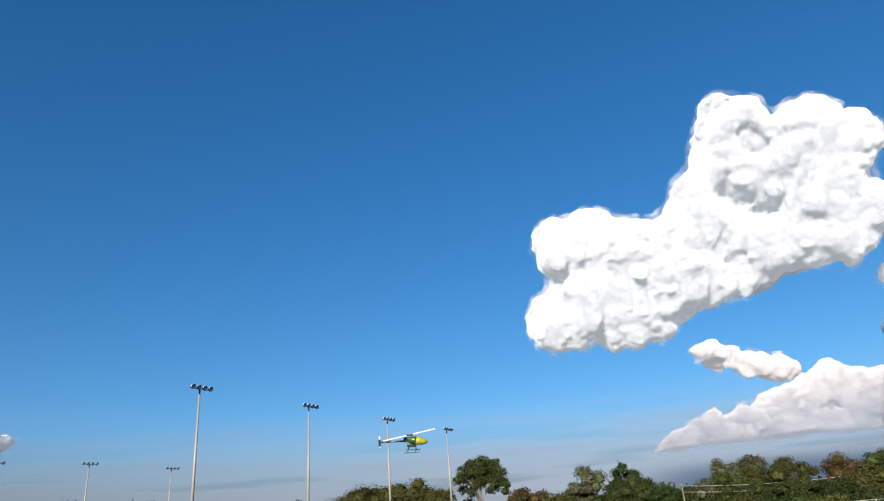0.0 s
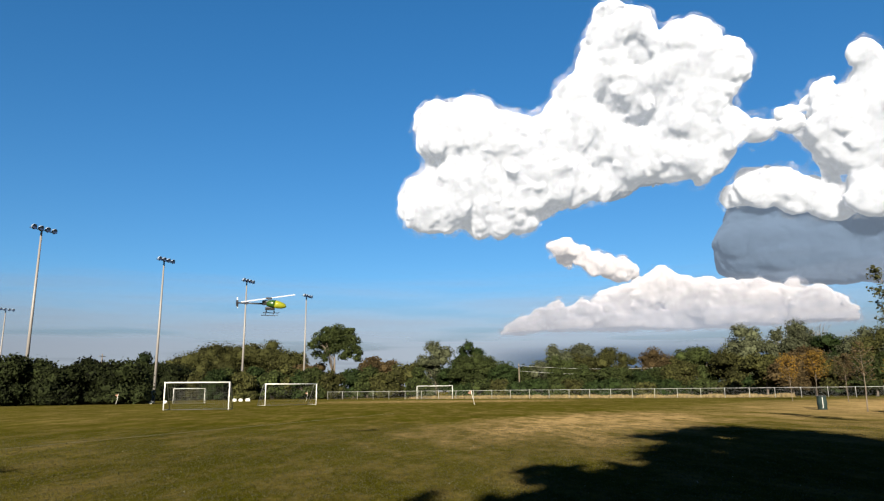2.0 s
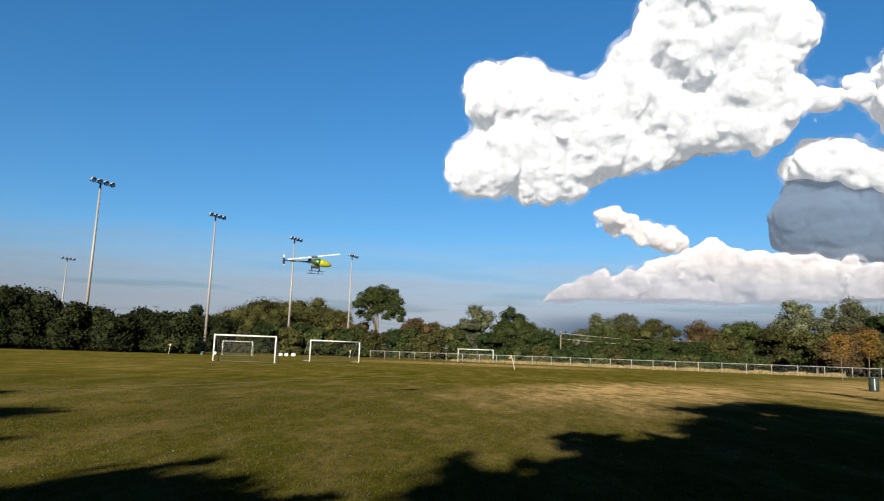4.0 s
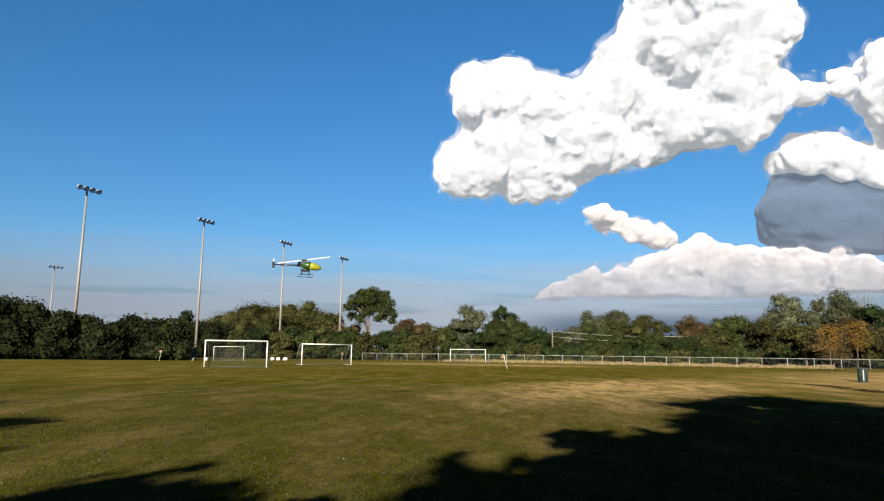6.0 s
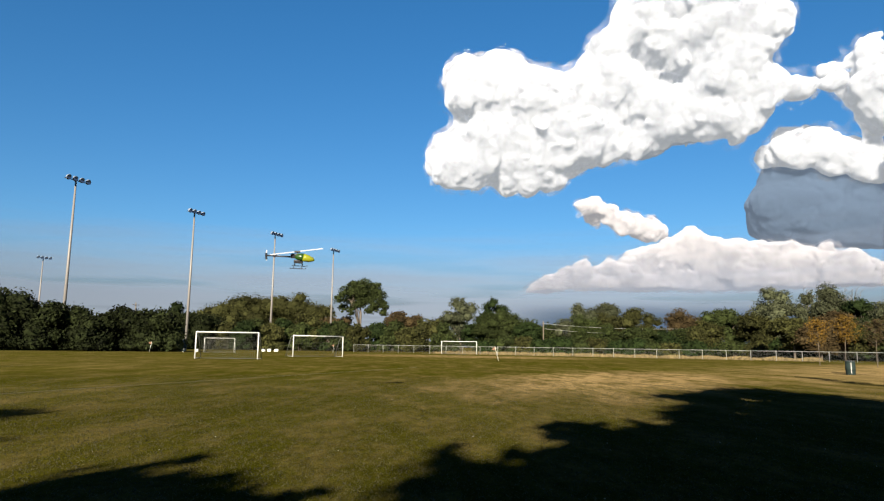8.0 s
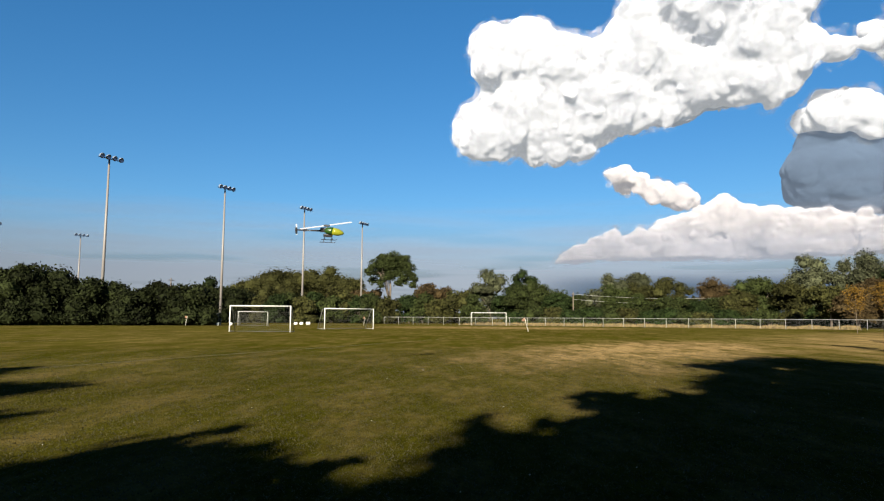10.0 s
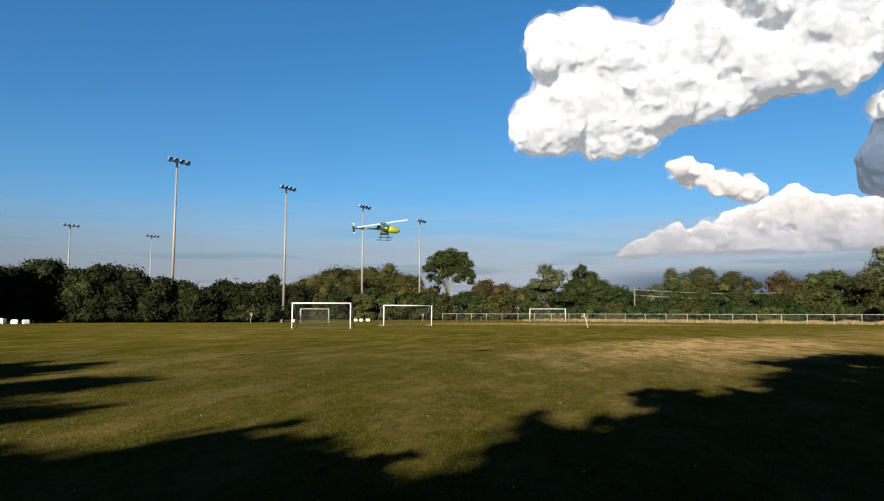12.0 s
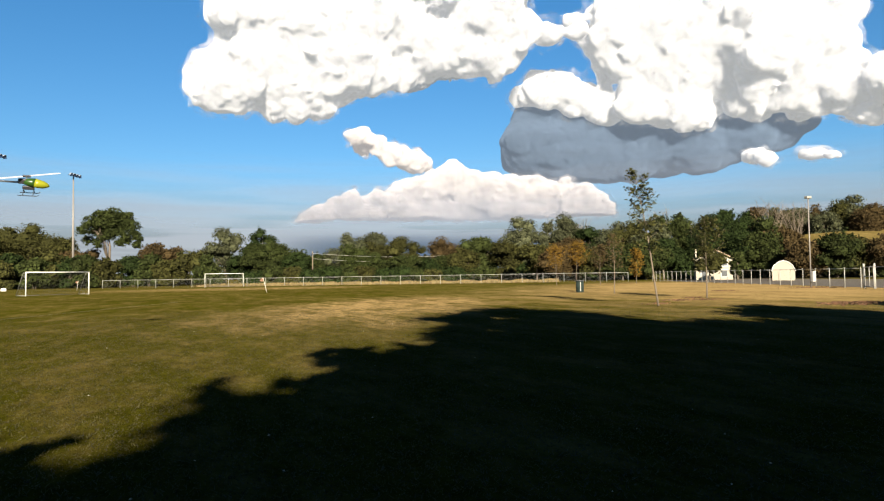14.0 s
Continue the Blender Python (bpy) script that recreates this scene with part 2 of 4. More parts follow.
def haze_material(name, colour, top, soft, streak, middle=None, reach=0.0):
    """Thin far vapour: dense at the horizon, thinning upwards, drawn out in long level streaks."""
    m = material(name, colour, 1.0, vary=0.3, scale=0.0012)
    nt = m.node_tree
    node = nt.nodes["Principled BSDF"]
    node.inputs["Specular IOR Level"].default_value = 0.0
    coord = nt.nodes.new("ShaderNodeTexCoord")
    mp = nt.nodes.new("ShaderNodeMapping")
    mp.inputs["Scale"].default_value = (0.002, 0.002, 0.03)
    nz = nt.nodes.new("ShaderNodeTexNoise")
    nz.inputs["Scale"].default_value, nz.inputs["Detail"].default_value = 1.0, 5
    nt.links.new(coord.outputs["Object"], mp.inputs[0])
    nt.links.new(mp.outputs[0], nz.inputs["Vector"])
    band = nt.nodes.new("ShaderNodeMapRange")
    band.interpolation_type = "SMOOTHSTEP"
    band.inputs[1].default_value, band.inputs[2].default_value = 0.5, 0.66
    nt.links.new(nz.outputs["Fac"], band.inputs[0])
    blend = next(n for n in nt.nodes if n.bl_idname == "ShaderNodeMix")
    nt.links.new(band.outputs[0], blend.inputs[0])
    sep = nt.nodes.new("ShaderNodeSeparateXYZ")
    nt.links.new(coord.outputs["Object"], sep.inputs[0])
    wav = nt.nodes.new("ShaderNodeMath")
    wav.operation = "MULTIPLY_ADD"
    wav.inputs[1].default_value = streak
    nt.links.new(nz.outputs["Fac"], wav.inputs[0])
    nt.links.new(sep.outputs[2], wav.inputs[2])
    mr = nt.nodes.new("ShaderNodeMapRange")
    mr.interpolation_type = "SMOOTHSTEP"
    mr.inputs[1].default_value, mr.inputs[2].default_value, mr.inputs[3].default_value, mr.inputs[4].default_value = top + soft + streak * 0.5, top - soft + streak * 0.5, 0.0, 0.92
    nt.links.new(wav.outputs[0], mr.inputs[0])
    last = mr.outputs[0]
    if middle:
        far = nt.nodes.new("ShaderNodeVectorMath")
        far.operation = "DISTANCE"
        far.inputs[1].default_value = middle
        nt.links.new(coord.outputs["Object"], far.inputs[0])
        thin = nt.nodes.new("ShaderNodeMapRange")
        thin.interpolation_type = "SMOOTHSTEP"
        thin.inputs[1].default_value, thin.inputs[2].default_value, thin.inputs[3].default_value, thin.inputs[4].default_value = reach, reach * 0.45, 0.0, 1.0
        nt.links.new(far.outputs["Value"], thin.inputs[0])
        both = nt.nodes.new("ShaderNodeMath")
        both.operation = "MULTIPLY"
        nt.links.new(last, both.inputs[0])
        nt.links.new(thin.outputs[0], both.inputs[1])
        last = both.outputs[0]
    nt.links.new(last, node.inputs["Alpha"])
    return m


HAZE = haze_material("horizon_haze", (0.06, 0.071, 0.098), 185, 110, 120)
# darkness of a shaded far cloud sheet is put into this slate-blue colour
SHADE_HAZE = haze_material("shade_haze", (0.019, 0.031, 0.055), 85, 27, 36, (543.0, 1345.0, 49.0), 500.0)
TURF = grass_material()
STRAW = material("tall_dry_grass", (0.15, 0.105, 0.045), 0.9, scale=0.5, second=(0.07, 0.056, 0.022), island=0.35)
BLADE = material("grass_blade", (0.0135, 0.0138, 0.002), 0.8, scale=0.8, second=(0.021, 0.0165, 0.004), island=0.6)


# ---- building helpers ----
def part(name, bm, mat, parent, label=""):
    """Links a bmesh as one mesh object under a thing or a part."""
    me = bpy.data.meshes.new(name)
    bm.to_mesh(me)
    bm.free()
    me.materials.append(mat)
    ob = new(name, me)
    ob.parent = parent
    return tagged(ob, label)


def mesh_part(name, verts, faces, mat, parent, label="", smooth=False):
    me = bpy.data.meshes.new(name)
    me.from_pydata([tuple(v) for v in verts], [], [tuple(f) for f in faces])
    me.materials.append(mat)
    if smooth:
        me.polygons.foreach_set("use_smooth", [True] * len(me.polygons))
    ob = new(name, me)
    ob.parent = parent
    return tagged(ob, label)


def thing(name, m, label, category, group="", kind=""):
    ob = new(name)
    ob.empty_display_size = 0.2
    ob.matrix_world = m
    return tagged(ob, label, category, group, kind)


def add_box(bm, size, centre, bevel=0.0):
    r = bmesh.ops.create_cube(bm, size=1, matrix=Matrix.Translation(centre) @ Matrix.Diagonal((*size, 1)))
    if bevel:
        edges = list({e for v in r["verts"] for e in v.link_edges})
        bmesh.ops.bevel(bm, geom=edges, offset=bevel, segments=2, affect="EDGES", profile=0.5)


def add_tube(bm, path, radii, sides=8, caps=True):
    """A tube along points, with a radius at each."""
    path = [Vector(p) for p in path]
    rings = []
    for i, p in enumerate(path):
        d = (path[min(i + 1, len(path) - 1)] - path[max(i - 1, 0)]).normalized()
        a = d.orthogonal().normalized() if i == 0 else (rings_axis - d * rings_axis.dot(d)).normalized()
        rings_axis = a
        b = d.cross(a)
        rings.append([bm.verts.new(p + radii[i] * (math.cos(k * 2 * math.pi / sides) * a + math.sin(k * 2 * math.pi / sides) * b)) for k in range(sides)])
    for r0, r1 in zip(rings, rings[1:]):
        for k in range(sides):
            f = bm.faces.new((r0[k], r0[(k + 1) % sides], r1[(k + 1) % sides], r1[k]))
            f.smooth = True
    if caps:
        bm.faces.new(rings[0][::-1])
        bm.faces.new(rings[-1])


def tube(path, radii, sides=8):
    bm = bmesh.new()
    add_tube(bm, path, radii, sides)
    return bm


def box(size, centre, bevel=0.0):
    bm = bmesh.new()
    add_box(bm, size, centre, bevel)
    return bm


def polar(az, dist, z=0.0):
    return Vector((math.sin(radians(az)) * dist, math.cos(radians(az)) * dist, z))


def rise(x, y):
    """Height of the land: a level field, and a low stubble hill behind the wood on the north-east."""
    def bump_at(cx, cy, rx, ry, h):
        return h * math.exp(-((x - cx) / rx) ** 2 - ((y - cy) / ry) ** 2)
    return bump_at(420, 330, 150, 170, 22.0) + bump_at(232, 190, 70, 60, 15.5) if x * x + y * y > 150 ** 2 else 0.0


# ---- ground ----
def ground():
    rings = [0.0] + [1.5 * 1.16 ** i for i in range(55)]
    rings = [r for r in rings if r < 4700] + [4700]
    n = 144
    verts, faces = [(0, 0, 0)], []
    for r in rings[1:]:
        for k in range(n):
            x, y = r * math.sin(2 * math.pi * k / n), r * math.cos(2 * math.pi * k / n)
            verts.append((x, y, rise(x, y)))
    for k in range(n):
        faces.append((0, 1 + (k + 1) % n, 1 + k))
    for i in range(len(rings) - 2):
        a, b = 1 + i * n, 1 + (i + 1) * n
        for k in range(n):
            faces.append((a + k, a + (k + 1) % n, b + (k + 1) % n, b + k))
    ob = mesh_part("ground", verts, faces, TURF, None)
    tagged(ob, "mown grass field with dry straw-coloured worn patches", "grass", kind="structure")


ground()


# ---- foliage ----
def unit(rng, n):
    v = rng.normal(size=(n, 3))
    return v / np.linalg.norm(v, axis=1)[:, None]


ICO = bmesh.new()
bmesh.ops.create_icosphere(ICO, subdivisions=2, radius=1)
ICO.verts.ensure_lookup_table()
ICO_V = np.array([v.co[:] for v in ICO.verts])
ICO_F = np.array([[v.index for v in f.verts] for f in ICO.faces])
ICO.free()


def leafy(rng, lobes, count, size, droop=0.0, core=0.72):
    """Verts and faces of many small leaf sprays spread over lobes (centre, radii), with a shaded twiggy core inside each lobe."""
    cen = np.array([l[0] for l in lobes], float)
    rad = np.array([l[1] for l in lobes], float)
    area = rad[:, 0] * rad[:, 2]
    pick = rng.choice(len(lobes), size=count, p=area / area.sum())
    d = unit(rng, count)
    d[:, 2] = np.where(d[:, 2] < -0.55, -d[:, 2], d[:, 2])
    depth = 1.0 - 0.42 * rng.random(count) ** 2 + 0.3 * rng.random(count) * (rng.random(count) < 0.2)
    p = cen[pick] + d * rad[pick] * depth[:, None]
    p[:, 2] -= droop * rng.random(count) * rad[pick, 2]
    nrm = d + 0.75 * rng.normal(size=(count, 3))
    nrm /= np.linalg.norm(nrm, axis=1)[:, None]
    a = np.cross(nrm, unit(rng, count))
    a /= np.linalg.norm(a, axis=1)[:, None] + 1e-9
    b = np.cross(nrm, a)
    s = size * (0.55 + 0.9 * rng.random(count))[:, None]
    quad = np.stack([p - a * s, p - b * s * 0.55 + nrm * s * 0.15, p + a * s, p + b * s * 0.55 + nrm * s * 0.15], 1).reshape(-1, 3)
    verts, faces = [quad], [np.arange(count * 4).reshape(-1, 4)]
    base = count * 4
    tri = []
    if core:
        for c, r in zip(cen, rad):
            v = ICO_V * r * core * (0.8 + 0.35 * rng.random((len(ICO_V), 1))) + c
            v[:, 2] = np.maximum(v[:, 2], 0.02)
            verts.append(v)
            tri.append(ICO_F + base)
            base += len(v)
    return np.concatenate(verts), [tuple(f) for f in faces[0]] + [tuple(f) for t in tri for f in t]


def crown_lobes(rng, w, z0, z1, n, flat=1.0):
    """Lobes that fill an uneven crown between two heights."""
    out, mid, half = [], (z0 + z1) / 2, (z1 - z0) / 2
    for i in range(n):
        u = unit(rng, 1)[0] * (0.35 + 0.5 * rng.random())
        r = w * 0.5 * (0.34 + 0.2 * rng.random()) * (1.0 if n < 16 else 0.85 if n < 50 else 0.62 if n < 100 else 0.44)
        c = (u[0] * w * 0.5, u[1] * w * 0.5, mid + u[2] * half * flat)
        rz = min(r * 0.85, half * 0.8)
        out.append((c, (r, r, rz)))
    return out


def add_boughs(rng, lob, n, reach):
    """Leafy boughs that stand out of the crown: short rows of shrinking clumps, so that the outline is uneven."""
    out = []
    for i in range(n):
        c, r = lob[rng.integers(len(lob))]
        d = unit(rng, 1)[0]
        d[2] = abs(d[2]) * 0.9 - 0.05
        ln = reach * (0.45 + 0.9 * rng.random())
        start = np.array(c) + d * np.array(r) * 0.6
        for k in range(5):
            q = reach ** 0.5 * (0.42 - 0.065 * k) * (0.75 + 0.4 * rng.random())
            out.append((tuple(start + d * ln * (0.08 + 0.2 * k) + rng.normal(size=3) * 0.07 * reach), (q * 1.1, q * 1.1, q * 0.75)))
    return out


def make_tree(name, at, h, w, leaf, label, seed, bole=0.25, lobes=14, leaves=2600, size=0.32, bark=BARK, group="", trunk_r=None, droop=0.0, core=0.72, lean=(0, 0), category="tree", wob=0.02, limb=0.4, masses=(), boughs=0, reach=1.2):
    rng = np.random.default_rng(seed)
    root = thing(name, pose(at[0], at[1], at[2] if len(at) > 2 else 0.0), label, category, group)
    z0 = h * bole
    tr = trunk_r or 0.016 * h + 0.05
    lob = crown_lobes(rng, w, z0, h, lobes) if not masses else []
    for x, z, r in masses:
        c = np.array((x, rng.normal() * r * 0.7, z))
        lob.append((tuple(c), (r, r, r * 0.8)))
        for k in range(4):
            v = unit(rng, 1)[0] * r * 0.8
            q = r * (0.3 + 0.25 * rng.random())
            lob.append((tuple(c + v), (q, q, q * 0.85)))
    if boughs:
        lob += add_boughs(rng, lob, boughs, reach)
    if lean != (0, 0):
        lob = [((c[0] + lean[0] * c[2] / h, c[1] + lean[1] * c[2] / h, c[2]), r) for c, r in lob]
    bm = bmesh.new()
    top = (lean[0] * 0.75, lean[1] * 0.75, h * 0.75)
    wob *= h
    trunk = [(top[0] * s + rng.normal() * wob * (s > 0), top[1] * s + rng.normal() * wob * (s > 0), top[2] * s - 0.05 * (s == 0)) for s in (0, 0.12, 0.35, 0.65, 1.0)]
    add_tube(bm, trunk, [tr * 1.35, tr, tr * 0.85, tr * 0.55, tr * 0.2], 8)
    for c, r in lob[:9]:
        s = 0.3 + 0.45 * rng.random()
        k = min(int(s * 4), 3)
        a = Vector(trunk[k + 1])
        e = Vector(c)
        m = a.lerp(e, 0.5) + Vector((0, 0, 0.05 * h))
        if (e - a).length > 0.3:
            add_tube(bm, [a, m, e], [tr * limb, tr * limb * 0.65, tr * limb * 0.25], 5)
    part("trunk", bm, bark, root)
    v, f = leafy(rng, lob, leaves, size, droop, core)
    mesh_part("crown", v, f, leaf, root)
    return root


def make_shrub(at, h, w, leaf, label, seed, leaves=2600, size=0.3, group="", name="shrub"):
    rng = np.random.default_rng(seed)
    root = thing(name, pose(at[0], at[1], 0), label, "shrub", group)
    lob = []
    for i in range(13):
        a, q = rng.random() * 6.28, rng.random()
        z = h * (0.15 + 0.68 * rng.random())
        r = w * (0.2 + 0.1 * rng.random())
        spread = (w * 0.5 - r * 0.6) * (1.05 - 0.45 * (z / h) ** 2)
        lob.append(((math.cos(a) * spread * q ** 0.5, math.sin(a) * spread * q ** 0.5, min(z, h - r * 0.75)), (r, r, r * 0.85)))
    for i in range(5):
        a = rng.random() * 6.28
        lob.append(((math.cos(a) * w * 0.3, math.sin(a) * w * 0.3, h * 0.13), (w * 0.24, w * 0.24, h * 0.16)))
    bm = bmesh.new()
    for i in range(4):
        a = rng.random() * 6.28
        add_tube(bm, [(0.2 * math.cos(a), 0.2 * math.sin(a), -0.05), (0.5 * math.cos(a), 0.5 * math.sin(a), h * 0.3), lob[i][0]], [0.09, 0.07, 0.03], 5)
    part("stem", bm, BARK, root)
    v, f = leafy(rng, lob, leaves, size)
    v[:, 2] = np.maximum(v[:, 2], 0.01)
    mesh_part("crown", v, f, leaf, root)
    return root


# ---- thicket along the west side ----
rs = random.Random(5)
hedge = []
for i in range(30):
    az = -52.0 + i * 1.12
    d = (112 if az < -21.9 else 156) + rs.uniform(-1.5, 1.5) - 8 * max(0.0, (-az - 40) / 12)
    top = 3.75 if az < -33.5 else 3.75 - (az + 33.5) * 0.2 if az < -27 else 2.45
    h = 1.45 + d * math.tan(radians(top + rs.uniform(-0.45, 0.15)))
    make_shrub(polar(az, d + 2), h, (7.4 + rs.uniform(-0.4, 1.2)) * d / 112, HEDGE_LEAF, "dense dark green hedge shrub at the field edge", 100 + i, leaves=6500, size=0.21, group="hedge along the field", name="hedge_shrub")
make_tree("tree", polar(-44.6, 104), 12.2, 10.5, LEAF_OLIVE, "pointed dark olive tree rising above the hedge", 41, size=0.24, leaves=9000,
          masses=((0, 12.0, 1.3), (-0.6, 11.0, 1.7), (0.7, 10.2, 1.8), (-1.2, 9.4, 2.1), (1.6, 8.6, 2.0), (0.2, 8.4, 2.4), (-2.2, 7.2, 2.4), (2.4, 6.6, 2.2), (0.4, 6.2, 2.6), (-2.8, 4.8, 2.5), (3.2, 4.4, 2.3), (0.6, 3.8, 2.8), (-3.0, 2.4, 2.4), (3.4, 2.2, 2.3), (0, 1.9, 2.4)))
make_tree("tree", polar(-48.2, 106), 11.5, 9, LEAF_DARK, "dark green tree at the end of the hedge", 42, bole=0.05, lobes=18, leaves=4000)
make_tree("tree", polar(-21.2, 175), 12.0, 8, LEAF_DARK, "small dark green tree behind the hedge", 43, bole=0.1, lobes=14, leaves=2500)

# ---- willows and the bank of shrubs in front ----
for az, el, d, w, s in ((-18.2, 3.3, 215, 17, 51), (-16.6, 3.95, 220, 19, 52), (-14.4, 4.05, 225, 18, 53), (-12.2, 4.5, 218, 20, 54), (-10.5, 3.6, 216, 14, 55)):
    make_tree("willow_tree", polar(az, d), 1.45 + d * math.tan(radians(el)), w, LEAF_OLIVE, "broad olive-green willow with drooping foliage", s, bole=0.12, lobes=26, leaves=11000, size=0.24, droop=0.6, core=0.6, boughs=14, reach=2.2, group="willows")
for i in range(11):
    az = -18.6 + i * 1.15
    d = 158 + rs.uniform(-4, 4)
    h = 1.45 + d * math.tan(radians(1.95 + rs.uniform(-0.3, 0.35)))
    make_shrub(polar(az, d), h, 6.2, (LEAF_GREEN, LEAF_OLIVE, LEAF_DARK)[i % 3], "rounded green shrub in a low bank", 130 + i, leaves=2600, size=0.32, group="shrub bank")
make_tree("tree", polar(-6.75, 205), 22.0, 17.0, LEAF_GREEN, "tall spreading green tree with an open forked trunk", 61, leaves=15000, size=0.25, core=0.5, limb=0.34, boughs=16, reach=1.7,
          masses=((-4.6, 17.2, 2.5), (-2.2, 19.0, 2.3), (0.8, 19.7, 2.3), (3.6, 18.6, 2.3), (5.6, 16.2, 2.2), (6.3, 13.4, 1.9), (4.2, 13.4, 2.2), (1.2, 15.0, 2.6), (-3.2, 14.6, 2.3), (-6.2, 14.6, 1.8), (-5.4, 12.4, 1.6), (2.6, 11.4, 1.6),
                  (-1.4, 16.8, 2.6), (3.0, 16.4, 2.5), (0.2, 17.6, 2.4), (-1.0, 13.4, 2.0), (6.6, 11.2, 1.3), (-3.0, 11.6, 1.4)))
for az, el, d, w, leaf, lab, s in (
        (-9.3, 2.6, 200, 8, LEAF_BROWN, "brown half-bare shrub beneath the willows", 62), (-7.9, 2.5, 212, 9, LEAF_BROWN, "brown half-bare shrub beside a light pole", 63),
        (-3.6, 2.9, 190, 9, LEAF_BROWN, "russet-brown bush behind the field fence", 64), (-2.3, 2.65, 188, 8, LEAF_BROWN, "russet-brown bush behind the field fence", 65),
        (-5.2, 1.9, 175, 8, LEAF_DARK, "low dark green bush behind the fence", 66), (-4.0, 2.0, 172, 8, LEAF_GREEN, "low green bush behind the fence", 67), (-2.6, 1.9, 170, 8, LEAF_OLIVE, "low olive bush behind the fence", 68),
        (-0.9, 2.35, 178, 9, LEAF_OLIVE, "rounded olive bush behind the fence", 69), (0.4, 2.1, 172, 8, LEAF_GREEN, "rounded green bush behind the fence", 70)):
    make_shrub(polar(az, d), 1.45 + d * math.tan(radians(el)), w, leaf, lab, s, leaves=2600, size=0.34, group="bushes behind the fence")

# ---- wood behind the field fence ----
WOOD = [
    (1.6, 4.25, 185, 11, "grey"), (4.6, 4.35, 215, 10, "dark"), (5.6, 3.3, 180, 13, "green"), (4.2, 2.9, 178, 9, "green"), (7.3, 2.4, 176, 8, "dark"),
    (9.4, 1.9, 185, 9, "green"), (11.3, 3.8, 182, 11, "grey"), (13.6, 4.15, 200, 11, "grey"), (12.2, 2.6, 172, 10, "green"), (14.0, 2.2, 170, 9, "green"),
    (15.6, 3.35, 188, 12, "olive"), (17.3, 2.6, 190, 10, "olive"), (16.4, 1.8, 165, 8, "green"), (3.1, 2.4, 182, 9, "dark"), (13.9, 3.0, 192, 10, "olive"), (8.4, 2.2, 186, 9, "green"), (19.6, 3.15, 215, 12, "brown"), (21.0, 2.7, 210, 10, "brown"),
    (18.6, 1.6, 168, 8, "dark"), (20.2, 1.7, 170, 9, "green"), (22.9, 3.45, 165, 11, "green"), (21.6, 2.2, 160, 9, "olive"), (25.2, 3.0, 160, 10, "olive"),
]
WOOD_EAST = [
    (26.6, 5.15, 165, 12, "grey"), (28.6, 4.7, 168, 11, "grey"), (30.2, 4.9, 172, 11, "grey"), (27.6, 2.8, 140, 9, "olive"), (29.3, 2.6, 138, 8, "brown"), (30.8, 2.9, 140, 9, "brown"),
    (32.2, 4.2, 168, 10, "dark"), (33.7, 4.3, 165, 10, "grey"), (35.2, 4.35, 160, 11, "olive"), (32.8, 2.4, 135, 8, "olive"), (34.6, 2.2, 133, 8, "green"), (36.4, 2.6, 135, 9, "green"),
    (36.8, 4.4, 158, 10, "grey"), (38.2, 5.0, 165, 10, "green"), (39.9, 4.9, 165, 11, "green"), (41.6, 4.6, 162, 11, "dark"), (43.2, 5.2, 170, 10, "dark"), (44.6, 4.4, 150, 10, "green"),
    (41.2, 3.2, 150, 9, "dark"), (43.4, 2.8, 140, 9, "dark"), (45.2, 2.9, 138, 9, "green"), (46.8, 3.2, 140, 9, "brown"), (37.8, 3.2, 145, 9, "dark"), (48.3, 2.4, 132, 8, "brown"), (50.0, 2.7, 132, 8, "green"), (51.6, 2.3, 135, 8, "olive"), (53.4, 2.4, 135, 9, "brown"),
]
LOOK = {"grey": (LEAF_GREY, "grey-green leafy tree in the wood"), "dark": (LEAF_DARK, "dark green tree in the wood"), "green": (LEAF_GREEN, "green leafy tree in the wood"),
        "olive": (LEAF_OLIVE, "olive-yellow tree in the wood"), "brown": (LEAF_BROWN, "brown autumn tree in the wood")}
for i, (az, el, d, w, kind) in enumerate(WOOD + WOOD_EAST):
    leaf, lab = LOOK[kind]
    make_tree("tree", polar(az, d), 1.45 + d * math.tan(radians(el)), w, leaf, lab, 200 + i, bole=0.06, lobes=26, leaves=9000, size=0.21, core=0.62, boughs=16, reach=1.9, group="wood behind the field")
for i, (az, el, d) in enumerate(((44.8, 5.2, 287), (46.4, 5.0, 291), (47.7, 4.7, 295), (48.9, 4.8, 299), (50.1, 5.1, 297), (51.3, 5.3, 299), (52.6, 5.2, 301), (54.2, 5.1, 299), (49.4, 4.3, 287), (51.9, 4.4, 289))):
    p = polar(az, d)
    z = rise(p.x, p.y) - 5.0
    make_tree("tree", (p.x, p.y, z - 1.0), 2.45 + d * math.tan(radians(el)) - z, 13, (LEAF_BROWN, LEAF_OLIVE, LEAF_GREY)[i % 3], "half-bare brownish tree on the hill behind the wood", 260 + i, bole=0.02, lobes=34, leaves=6500, size=0.34, core=0.45, boughs=14, reach=2.2)

for i in range(34):
    az = 4.0 + i * 1.5
    d = 158 - 0.75 * max(0, az - 24) + rs.uniform(-3, 3)
    make_shrub(polar(az, d), 3.0 + rs.uniform(-0.5, 1.0), 6.4, (LEAF_DARK, LEAF_GREEN, LEAF_OLIVE, LEAF_DARK)[i % 4], "low undergrowth bush at the foot of the wood", 500 + i, leaves=1300, size=0.3, group="undergrowth")

